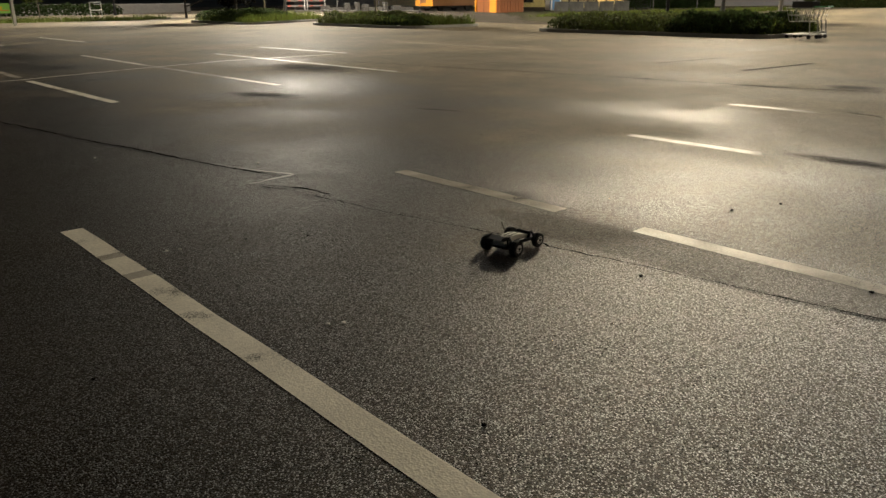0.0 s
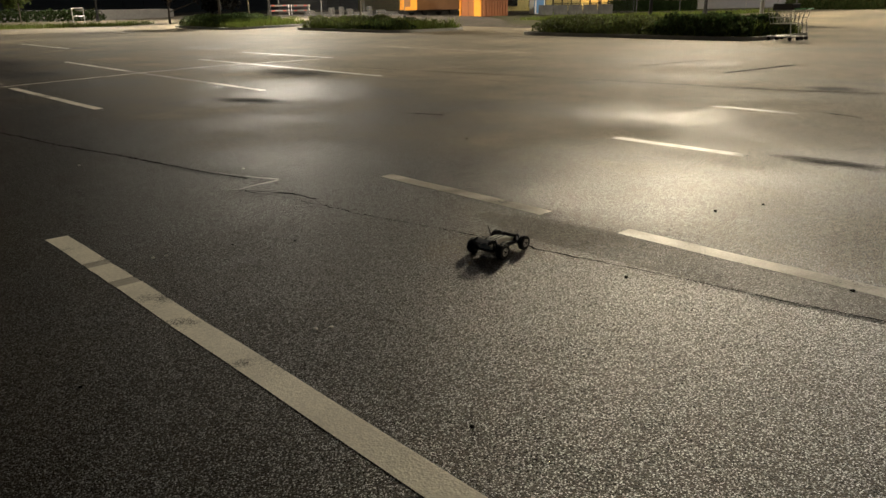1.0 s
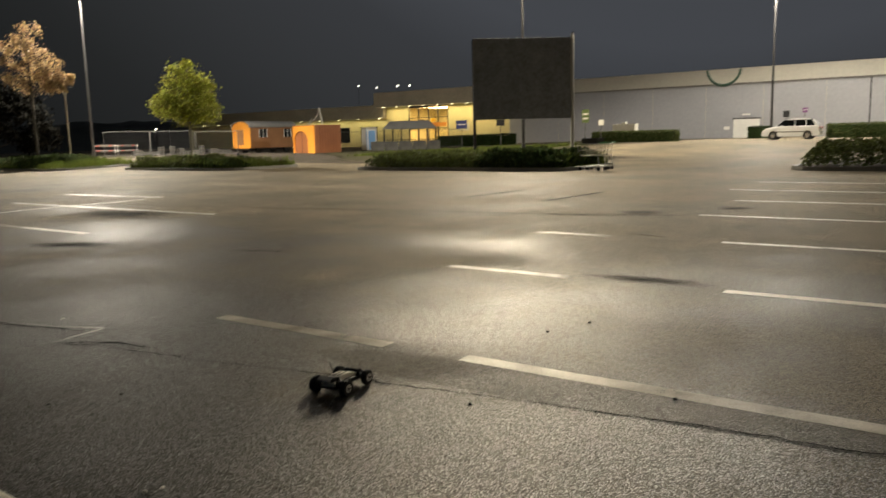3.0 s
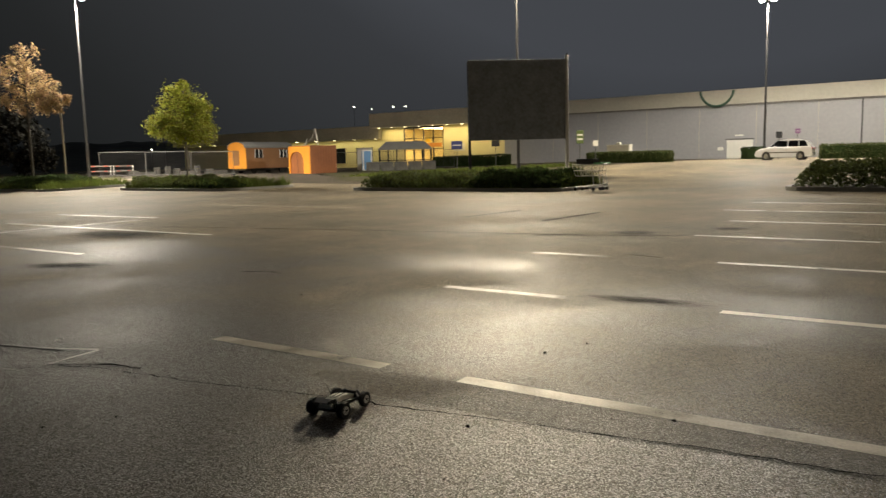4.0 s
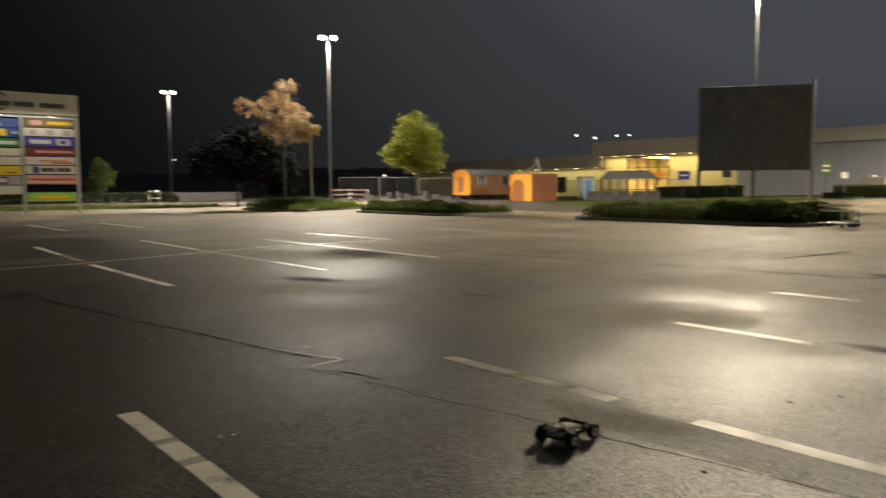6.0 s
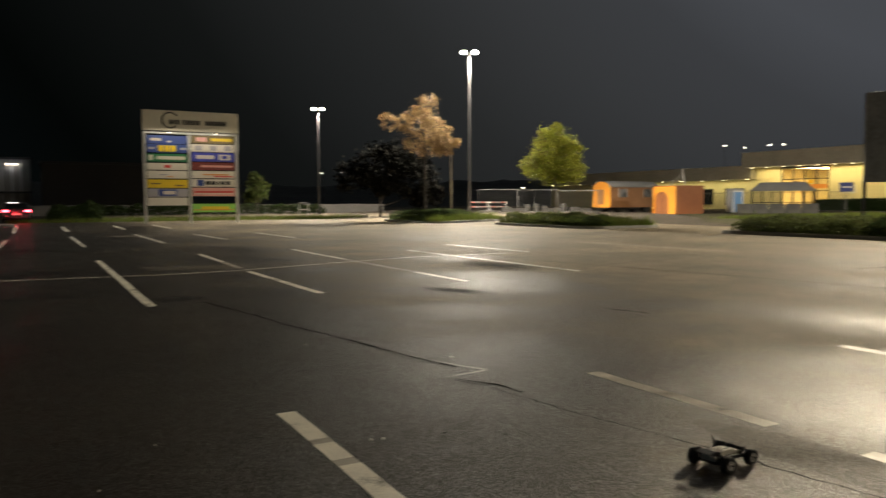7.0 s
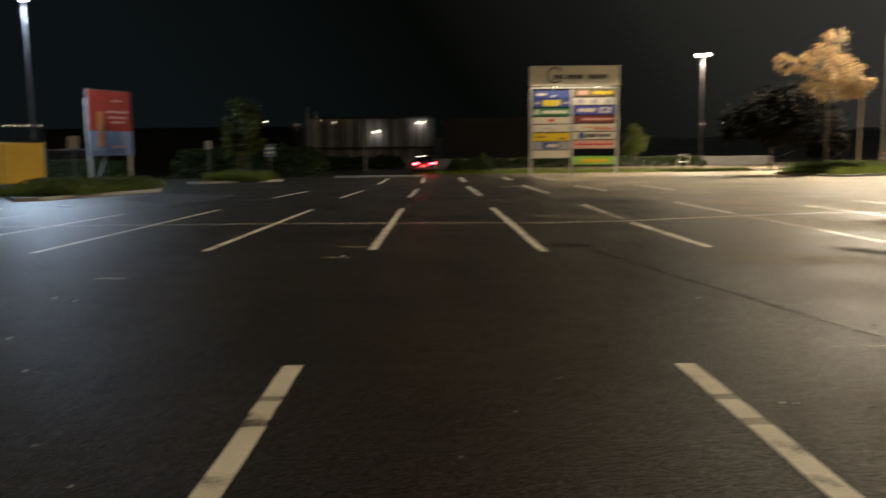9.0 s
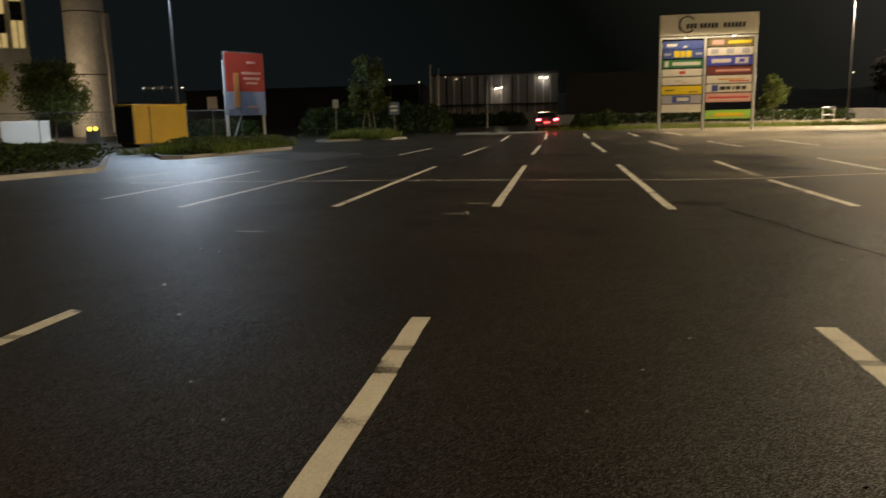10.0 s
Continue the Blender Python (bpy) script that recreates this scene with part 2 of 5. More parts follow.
# browner orange, dimmed: the caravan side's weaker light is in its colour
ORANGE_DIMMED = mat("dimmed_orange_brown_boards", (0.26, 0.125, 0.05), 0.6, grain=10, vary=0.2, big=0.9)
RUST = mat("rust_brown_steel", (0.27, 0.095, 0.03), 0.6, grain=12, vary=0.25, big=0.8)
ROOFING = mat("grey_roofing", (0.22, 0.22, 0.22), 0.6, grain=10, vary=0.2)
YELLOW = mat("yellow_container_paint", (0.60, 0.36, 0.01), 0.45, grain=8, vary=0.15, big=0.9)
TOILET_BLUE = mat("blue_plastic", (0.10, 0.24, 0.48), 0.45)
RED = mat("red_poster", (0.36, 0.03, 0.022), 0.5, grain=6, vary=0.06)
POSTER_BLUE = mat("grey_blue_poster", (0.16, 0.22, 0.36), 0.5, grain=4, vary=0.25, big=0.9)
POSTER_TAN = mat("tan_poster_shape", (0.50, 0.22, 0.08), 0.5, vary=0.2)
BARRIER_RED = mat("red_barrier_stripe", (0.26, 0.06, 0.045), 0.5)
GALV_MESH = mat("fence_wire", (0.10, 0.10, 0.10), 0.5, 0.5)
DARK_WALL = mat("dark_facade", (0.035, 0.032, 0.03), 0.8, grain=4, vary=0.3, big=0.2)
GREY_WALL = mat("grey_industrial_facade", (0.20, 0.19, 0.18), 0.7, grain=4, vary=0.25, big=0.2)
HILL = mat("dark_wooded_hill", (0.07, 0.075, 0.065), 0.95, grain=0.4, vary=0.5, big=0.05)
LENS = mat("lamp_lens", (0.9, 0.9, 0.9), 0.3, emit=(1.0, 0.90, 0.72), power=60)
LENS_COOL = mat("cool_lamp_lens", (0.9, 0.9, 0.9), 0.3, emit=(0.75, 0.85, 1.0), power=60)
BULB = mat("far_lamp_glow", (0.9, 0.9, 0.9), 0.3, emit=(1.0, 0.88, 0.68), power=9)
BULB_WARM = mat("downlight_glow", (0.9, 0.9, 0.9), 0.3, emit=(1.0, 0.80, 0.45), power=6)
TAIL = mat("lit_tail_lamp", (0.5, 0.02, 0.02), 0.3, emit=(1.0, 0.04, 0.06), power=24)
TAIL_OFF = mat("red_lamp_glass", (0.35, 0.02, 0.02), 0.2)
HEADLAMP = mat("lit_headlamp", (0.9, 0.9, 0.9), 0.2, emit=(1.0, 0.95, 0.85), power=8)
CHROME = mat("chrome", (0.6, 0.6, 0.6), 0.2, 0.9)



def leafy(m, share):
    """Lets part of the light through thin leaves."""
    n, l = m.node_tree.nodes, m.node_tree.links
    b, out = n["Principled BSDF"], n["Material Output"]
    tr, mx = n.new("ShaderNodeBsdfTranslucent"), n.new("ShaderNodeMixShader")
    mx.inputs[0].default_value = share
    l.new(b.inputs["Base Color"].links[0].from_socket, tr.inputs["Color"])
    l.new(b.outputs[0], mx.inputs[1])
    l.new(tr.outputs[0], mx.inputs[2])
    l.new(mx.outputs[0], out.inputs["Surface"])


for m in (GRASS, SHRUB, SHRUB_DARK, LEAF_GREEN, LEAF_MID, LEAF_ORANGE):
    leafy(m, 0.4)


def paint(name, c, v=0.06):
    return mat(name, c, 0.45, grain=5, vary=v)


# ---- mesh helpers ----
def box(bm, c, s, bevel=0.0, m=None):
    r = bmesh.ops.create_cube(bm, size=1)
    bmesh.ops.scale(bm, vec=s, verts=r["verts"])
    if bevel:
        es = list({e for v in r["verts"] for e in v.link_edges})
        r2 = bmesh.ops.bevel(bm, geom=es, offset=bevel, segments=1, affect="EDGES", profile=0.5)
        vs = list({v for f in r2["faces"] for v in f.verts} | {v for v in r["verts"] if v.is_valid})
    else:
        vs = r["verts"]
    if m is not None:
        bmesh.ops.transform(bm, matrix=m, verts=vs)
    bmesh.ops.translate(bm, vec=c, verts=vs)
    return bm


def rod(bm, p, q, r0, r1=None, n=10):
    """A tapered round bar from p to q."""
    p, q = Vector(p), Vector(q)
    d = q - p
    m = Matrix.Translation((p + q) / 2) @ d.to_track_quat("Z", "Y").to_matrix().to_4x4()
    bmesh.ops.create_cone(bm, cap_ends=True, segments=n, radius1=r0, radius2=r0 if r1 is None else r1, depth=d.length, matrix=m)
    return bm


def prism(bm, pts, y0, y1, shrink=None):
    """The outline pts (x, z) between y0 and y1; shrink scales the outline's second end."""
    a = [bm.verts.new((x, y0, z)) for x, z in pts]
    b = [bm.verts.new((x, y1, z)) for x, z in pts]
    bm.faces.new(a)
    bm.faces.new(b[::-1])
    for i in range(len(pts)):
        j = (i + 1) % len(pts)
        bm.faces.new((a[j], a[i], b[i], b[j]))
    bmesh.ops.recalc_face_normals(bm, faces=bm.faces[:])
    return bm


def part(name, bm, material, parent, label="", smooth=False):
    me = bpy.data.meshes.new(name)
    bm.to_mesh(me)
    bm.free()
    me.materials.append(material)
    if smooth:
        me.shade_smooth()
    ob = new(name, me)
    ob.parent = parent
    if label:
        ob["label"] = label
    return ob


def thing(name, label, category, m=None, group="", kind=""):
    ob = new(name)
    ob.matrix_world = m if m is not None else Matrix()
    return tagged(ob, label, category, group, kind)


def solid(name, bm, material, label, category, group="", kind="", m=None, smooth=False):
    ob = part(name, bm, material, None, label, smooth)
    if m is not None:
        ob.matrix_world = m
    return tagged(ob, label, category, group, kind)


def B():
    return bmesh.new()


def quads_mesh(name, verts, nq, material):
    me = bpy.data.meshes.new(name)
    me.from_pydata(verts.tolist(), [], np.arange(nq * 4).reshape(nq, 4).tolist())
    me.materials.append(material)
    return me


def leaf_quads(rng, centres, size, flat=0.0):
    """A small tilted leaf at each centre."""
    n = len(centres)
    u = rng.normal(size=(n, 3))
    u[:, 2] *= 1 - flat
    u /= np.linalg.norm(u, axis=1)[:, None]
    w = rng.normal(size=(n, 3))
    v = np.cross(u, w)
    v /= np.linalg.norm(v, axis=1)[:, None]
    s = size * rng.uniform(0.6, 1.4, (n, 1))
    a, b = u * s * 0.5, v * s * 0.32
    return np.stack([centres - a, centres - b * 1.0 + a * 0.1, centres + a, centres + b + a * 0.1], 1).reshape(-1, 3)


def smooth01(a, b, x):
    t = np.clip((x - a) / (b - a), 0, 1)
    return t * t * (3 - 2 * t)


def ground_z(x, y):
    """The lot is level near the walk and rises a little beyond the planted islands."""
    x, y = np.asarray(x, float), np.asarray(y, float)
    s = x * 0.866 + y * 0.5
    az = np.degrees(np.arctan2(x, np.maximum(y, 0.01)))
    top = np.interp(az, [20, 30, 36, 46, 56, 66, 100], [0, 0.42, 0.36, 0.14, 0.2, 0.48, 0.5])
    return top * smooth01(37, 54, s)


def gz(x, y):
    return float(ground_z(x, y))

# ---- ground ----
def make_ground():
    far = np.array([40, 100, 220, 420, 700.0])
    xs = np.concatenate([-60 - far[::-1], np.arange(-60, 131, 2.0), 130 + far])
    ys = np.concatenate([-40 - far[::-1], np.arange(-40, 131, 2.0), 130 + far])
    gx, gy = np.meshgrid(xs, ys)
    v = np.stack([gx, gy, ground_z(gx, gy)], -1).reshape(-1, 3)
    nx, ny = len(xs), len(ys)
    i = np.arange(nx * ny).reshape(ny, nx)
    f = np.stack([i[:-1, :-1], i[:-1, 1:], i[1:, 1:], i[1:, :-1]], -1).reshape(-1, 4)
    me = bpy.data.meshes.new("ground")
    me.from_pydata(v.tolist(), [], f.tolist())
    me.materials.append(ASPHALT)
    me.shade_smooth()
    tagged(new("ground", me), "wet dark asphalt of a large car park at night", "ground", kind="structure")


make_ground()


def flat_strip(name, pts, widths, z, material, label, category, kind="structure", jitter=0.0):
    """A thin ribbon lying on the asphalt along pts."""
    rng = random.Random(len(pts) * 7 + int(abs(pts[0][0]) * 100))
    bm = B()
    rows = []
    for i, (x, y) in enumerate(pts):
        a, b = pts[max(0, i - 1)], pts[min(len(pts) - 1, i + 1)]
        d = Vector((b[0] - a[0], b[1] - a[1])).normalized()
        w = widths[i] / 2 if hasattr(widths, "__len__") else widths / 2
        j = rng.uniform(-jitter, jitter)
        n = Vector((-d.y, d.x))
        rows.append([bm.verts.new((x + n.x * (s * w + j), y + n.y * (s * w + j), z)) for s in (-1, 1)])
    for a, b in zip(rows, rows[1:]):
        bm.faces.new((a[0], b[0], b[1], a[1]))
    bmesh.ops.recalc_face_normals(bm, faces=bm.faces[:])
    for f in bm.faces:
        if f.normal.z < 0:
            f.normal_flip()
    return solid(name, bm, material, label, category, kind=kind)


def bay_line(x, y0, y1, material=None, width=0.13, x1=None):
    """One painted bay line, its edges a little uneven, in pieces of a metre."""
    n = max(2, int(abs(y1 - y0) / 0.35))
    x1 = x if x1 is None else x1
    pts = [(x + (x1 - x) * i / n, y0 + (y1 - y0) * i / n) for i in range(n + 1)]
    flat_strip("bay_line", pts, width, 0.0025, material or PAINT, "white painted bay line worn on wet asphalt", "road marking", jitter=0.006)


# near double row, seen from its middle
for x, tip in ((1.0, 4.2), (-1.54, 4.27), (-4.09, 4.3), (-6.6, 4.3)):
    # tyre-blackened bands cross each line near its end
    for a, b, good in ((0, 0.64, 1), (0.64, 0.73, 0), (0.73, 1.03, 1), (1.03, 1.13, 0), (1.13, 9.4, 1)):
        bay_line(x, tip - a, tip - b, PAINT if good else PAINT_DIRTY)
# x at the north end, x at the south end, runs: from, to, sound paint
NEAR_EAST = ((3.52, 3.62, ((4.13, 2.45, 0), (1.85, -5.2, 0))),
             (6.30, 6.36, ((3.86, 2.42, 0), (1.0, -5.0, 1))),
             (9.22, 9.34, ((4.34, 3.24, 0), (1.8, -5.0, 1))),
             (12.22, 12.3, ((2.95, -5.0, 1),)), (15.04, 15.24, ((3.1, -5.0, 1),)), (17.86, 17.9, ((3.93, -5.0, 1),)), (20.7, 20.7, ((3.9, -5.0, 1),)))
for x0, x1, runs in NEAR_EAST:
    for a, b, good in runs:
        k = [x0 + (x1 - x0) * (4.4 - y) / 9.4 for y in (a, b)]
        bay_line(k[0], a, b, PAINT if good else PAINT_WORN, x1=k[1])
# the row beyond the aisle: x and y at the near end, x and y at the far end, sound paint
for x0, y0, x1, y1, good in ((0.92, 10.04, 0.90, 19.2, 1), (-1.53, 10.44, -1.48, 19.4, 1), (-4.01, 10.53, -3.85, 19.35, 1), (-6.54, 10.52, -6.39, 19.6, 1),
                             (-8.69, 11.8, -8.41, 18.45, 1), (-11.04, 16.15, -10.83, 18.8, 0),
                             (3.38, 10.3, 3.33, 14.45, 1), (3.36, 15.3, 3.40, 17.2, 0), (3.40, 17.2, 3.46, 20.2, 1),
                             (6.16, 10.68, 6.16, 12.66, 1), (6.16, 12.66, 6.15, 16.6, 0), (6.16, 16.6, 6.2, 20.85, 1),
                             (9.06, 11.22, 8.94, 18.85, 1), (11.5, 16.4, 11.24, 20.7, 1), (16.1, 13.4, 15.85, 20.0, 0)):
    bay_line(x0, y0, y1, PAINT if good else PAINT_WORN, x1=x1)
# rows further out
for x0, y0, x1, y1 in ((-6.15, 25.5, -5.8, 30.6), (-3.78, 24.9, -3.56, 30.8), (-1.45, 24.9, -1.35, 31.6), (0.96, 25.5, 0.88, 33.6), (3.48, 26.4, 3.4, 34.4), (5.88, 27.8, 5.7, 33.4), (8.5, 27.8, 8.4, 33.4),
                       (-3.44, 37.8, -3.6, 47.6), (-1.26, 39.2, -1.34, 50.5), (1.0, 39.7, 1.0, 48.4), (3.68, 41.5, 3.82, 49.1), (6.0, 41.5, 6.0, 49.0)):
    bay_line(x0, y0, y1, x1=x1)
# the line along the middle of the row
flat_strip("cross_line", [(-10.1, 15.0), (-7.2, 15.1), (-3.5, 15.03), (-0.8, 14.8), (1.65, 14.56), (3.2, 14.74), (5.7, 15.6), (8.0, 16.25), (11.0, 16.2)], 0.085, 0.008, PAINT, "thin faded white line across the bay lines", "road marking")
flat_strip("tar_seam", [(14.17, 8.75), (16.5, 8.52)], 0.1, 0.004, TAR, "dark tarred seam in wet asphalt", "road seam")
flat_strip("tar_seam", [(13.82, 6.57), (16.4, 6.36)], 0.1, 0.004, TAR, "dark tarred seam in wet asphalt", "road seam")
# a duller strip of asphalt was laid between the long crack and the next bay line
flat_strip("asphalt_strip", [(3.22, 2.75), (3.24, 2.3), (3.26, 1.8), (3.3, 1.3), (3.34, 0.7), (3.4, 0.0), (3.45, -1.2), (3.5, -5.0)], [0.1, 0.42, 0.46, 0.44, 0.44, 0.4, 0.36, 0.3], 0.0012, ASPHALT_DULL, "duller strip of asphalt beside a long crack", "road patch", jitter=0.015)


def crack(pts, width, seed):
    """A wandering crack of uneven width."""
    rng = random.Random(seed)
    fine = []
    for (x0, y0), (x1, y1) in zip(pts, pts[1:]):
        n = max(2, int(math.hypot(x1 - x0, y1 - y0) / 0.06))
        for i in range(n):
            t = i / n
            fine.append((x0 + (x1 - x0) * t + rng.gauss(0, 0.009), y0 + (y1 - y0) * t + rng.gauss(0, 0.006)))
    ws = [max(0.003, width * rng.choice((0.7, 0.9, 1.0, 1.2, 1.5)) * rng.uniform(0.7, 1.3)) for _ in fine]
    flat_strip("asphalt_crack", fine, ws, 0.0045, TAR, "dark open crack wandering through wet asphalt", "crack")


crack([(1.6, 10.2), (1.86, 8.91), (2.06, 7.6), (2.31, 6.5), (2.5, 5.4), (2.66, 4.78)], 0.022, 3)
crack([(2.22, 4.6), (2.38, 4.53), (2.53, 4.1), (2.6, 3.6), (2.66, 3.2), (2.75, 2.85), (2.84, 2.4), (2.9, 2.05), (2.98, 1.55), (3.05, 1.15), (3.1, 0.75), (3.18, 0.32), (3.3, -1.0)], 0.009, 4)
crack([(2.42, 4.46), (2.6, 4.2), (2.68, 3.8)], 0.02, 8)
SEAL = mat("pale_joint_sealer", (0.30, 0.29, 0.26), 0.5, grain=60, vary=0.3)
for pts in ([(2.13, 4.88), (2.2, 4.56), (2.42, 4.545), (2.6, 4.58), (2.8, 4.6)], [(2.52, 5.45), (2.6, 5.15), (2.7, 4.85), (2.81, 4.63)]):
    flat_strip("joint_sealer", pts, [0.004, 0.005, 0.006, 0.018, 0.034][-len(pts):], 0.006, SEAL, "pale broken joint sealer beside a crack", "road seam")
for k, (x, y) in enumerate(((-1.8, 10.8), (-1.95, 9.6), (-4.1, 12.6), (-4.3, 8.0))):
    flat_strip("paint_smear", [(x - 0.22, y + 0.03), (x, y), (x + 0.2, y - 0.02)], [0.05, 0.12, 0.04], 0.006, PAINT_WORN, "faint pale smear of old paint", "road marking")
crack([(9.9, 13.6), (10.15, 12.5), (11.1, 7.8), (11.58, 4.6), (12.15, 3.0)], 0.05, 6)
crack([(6.01, 6.9), (6.23, 6.25)], 0.03, 11)
crack([(9.56, 3.1), (9.35, 2.5)], 0.03, 12)


def wet_patch(cx, cy, rx, ry, seed, turn=0.0):
    """An uneven flat stain on the asphalt."""
    rng = random.Random(seed)
    bm = B()
    n = 26
    c = bm.verts.new((0, 0, 0))
    ring = []
    for i in range(n):
        a = 2 * math.pi * i / n
        k = 1 + rng.uniform(-0.1, 0.1)
        ring.append(bm.verts.new((k * math.cos(a), k * math.sin(a), 0)))
    for i in range(n):
        bm.faces.new((c, ring[i], ring[(i + 1) % n]))
    m = pose(cx, cy, 0.003, 0, 0, turn) @ Matrix.Diagonal((rx, ry, 1, 1))
    solid("wet_patch", bm, PUDDLE, "dark soaked patch in a dip of the asphalt", "puddle", kind="structure", m=m)


wet_patch(6.5, 1.75, 0.22, 0.75, 1)
wet_patch(12.3, 3.97, 0.4, 0.55, 2)
wet_patch(13.5, 2.7, 0.35, 0.4, 3)
wet_patch(5.3, 9.6, 0.35, 0.9, 8, 20)
wet_patch(8.4, 13.2, 0.8, 1.6, 9)
wet_patch(1.38, 10.7, 0.5, 0.45, 12)


def dark_repair():
    bm = B()
    vs = [bm.verts.new((x, y, 0.003)) for x, y in ((-11.84, 25.9), (-8.35, 22.1), (-8.0, 28.0), (-10.3, 29.1))]
    bm.faces.new(vs)
    solid("asphalt_repair", bm, ASPHALT_OLD, "dull dark repaired patch of asphalt by an island", "road patch", kind="structure")


dark_repair()


def pebble(x, y, r, material, seed, name="pebble", label="small dark stone lying on wet asphalt"):
    bm = B()
    bmesh.ops.create_icosphere(bm, subdivisions=1, radius=r * 0.7)
    rng = random.Random(seed)
    for v in bm.verts:
        v.co *= rng.uniform(0.7, 1.2)
        v.co.z *= 0.6
    lo = min(v.co.z for v in bm.verts)
    solid(name, bm, material, label, "litter", m=pose(x, y, -lo - 0.001, 0, 0, seed * 40), group="bits on the asphalt")


for i, (x, y, r) in enumerate(((4.35, 1.68, 0.018), (4.74, 1.54, 0.018), (2.86, 1.36, 0.018), (3.475, 0.5, 0.02), (0.45, 2.1, 0.012), (1.7, 3.3, 0.012), (2.0, 3.1, 0.012), (5.2, 4.9, 0.02), (1.3, 0.9, 0.015))):
    pebble(x, y, r, TAR, i)
PALE = mat("pale_scrap", (0.55, 0.53, 0.48), 0.7)
for i, (x, y, r) in enumerate(((-3.86, 5.11, 0.022), (-3.26, 4.21, 0.022), (-2.52, 2.92, 0.014), (-2.13, 2.46, 0.014), (-0.5, 2.71, 0.014), (-0.19, 3.31, 0.012), (0.14, 3.9, 0.012), (-4.36, 6.79, 0.025), (-4.08, 6.64, 0.025), (-1.87, 9.56, 0.06), (1.37, 1.93, 0.016), (1.43, 1.9, 0.018), (1.26, 3.39, 0.018), (1.33, 3.37, 0.016), (1.85, 6.41, 0.02), (2.81, 5.2, 0.02))):
    pebble(x, y, r, PALE, i + 20, "paper_scrap", "tiny pale scrap lying on wet asphalt")


# ---- planted islands ----
def island(pts, label):
    """A kerbed bed: a ring of kerb stones round soil."""
    isl = thing("planted_island", label, "traffic island", kind="structure")
    bm, soil = B(), B()
    n = len(pts)
    cx, cy = sum(p[0] for p in pts) / n, sum(p[1] for p in pts) / n
    inner = []
    for x, y in pts:
        d = Vector((cx - x, cy - y))
        d = d / max(d.length, 0.01) * 0.18
        inner.append((x + d.x, y + d.y))
    zs = [gz(x, y) for x, y in pts]
    o0 = [bm.verts.new((x, y, z - 0.05)) for (x, y), z in zip(pts, zs)]
    o1 = [bm.verts.new((x + (cx - x) * 0.004, y + (cy - y) * 0.004, z + 0.13)) for (x, y), z in zip(pts, zs)]
    i1 = [bm.verts.new((x, y, z + 0.13)) for (x, y), z in zip(inner, zs)]
    i0 = [bm.verts.new((x, y, z + 0.02)) for (x, y), z in zip(inner, zs)]
    for i in range(n):
        j = (i + 1) % n
        for a, b in ((o0, o1), (o1, i1), (i1, i0)):
            bm.faces.new((a[i], a[j], b[j], b[i]))
    bmesh.ops.recalc_face_normals(bm, faces=bm.faces[:])
    part("kerb", bm, KERB, isl)
    soil.faces.new([soil.verts.new((x, y, z + 0.09)) for (x, y), z in zip(inner, zs)])
    part("soil", soil, SOIL, isl)
    return isl


def rounded(x0, y0, x1, y1, r=1.0):
    out = []
    for cx, cy, a0 in ((x1 - r, y1 - r, 0), (x0 + r, y1 - r, 90), (x0 + r, y0 + r, 180), (x1 - r, y0 + r, 270)):
        for k in range(4):
            a = radians(a0 + 30 * k)
            out.append((cx + r * math.cos(a), cy + r * math.sin(a)))
    return out


island(rounded(25.0, 11.6, 30.5, 22.2), "kerbed island planted with low shrubs")
island(rounded(23.4, 28.4, 28.6, 37.6), "kerbed island with grass, shrubs and a tree")
island(rounded(21.2, 40.6, 27.4, 48.6), "kerbed island with grass, shrubs and autumn tree")
island(rounded(26.6, -9.0, 31.5, 4.4), "kerbed island planted with low shrubs")
island([(-13.6, 19.6), (-13.2, 18.6), (-13.9, 16.6), (-15, 13.0), (-21, 13.0), (-23, 20), (-22.5, 26), (-20, 28), (-17.5, 26)], "kerbed island with a dark clipped shrub bed")
island([(-14.6, 24.6), (-13.9, 24.9), (-12.2, 31.6), (-12.6, 32.6), (-16.5, 36), (-19.0, 35.5), (-18.2, 30)], "kerbed island with grass and low shrubs")
island([(-14.4, 41.6), (-13.6, 41.0), (-10.2, 43.2), (-9.6, 44.4), (-11, 47), (-14, 46.5)], "kerbed island with grass and a young tree")


def planting(name, label, x0, y0, x1, y1, h, n, size, material, seed, lean=0.0, kind="", category="shrub", base=0.09, group="planted beds"):
    """A low mass of leaves with an uneven top over a rectangle."""
    rng = np.random.default_rng(seed)
    x, y = rng.uniform(x0, x1, n), rng.uniform(y0, y1, n)
    top = np.array([noise.noise(Vector((a * 0.8, b * 0.8, seed))) + 0.5 * noise.noise(Vector((a * 2.3, b * 2.3, seed))) for a, b in zip(x, y)])
    edge = np.minimum.reduce([(x - x0), (x1 - x), (y - y0), (y1 - y)])
    top = h * (0.75 + 0.35 * top) * np.clip(0.45 + edge / 0.7, 0, 1)
    z = top * (1 - rng.uniform(0, 1, n) ** 2.2 * 0.95)
    c = np.stack([x, y, ground_z(x, y) + base + np.maximum(z, 0.02)], 1)
    ob = new(name, quads_mesh(name, leaf_quads(rng, c, size), n, material))
    return tagged(ob, label, category, group, kind)


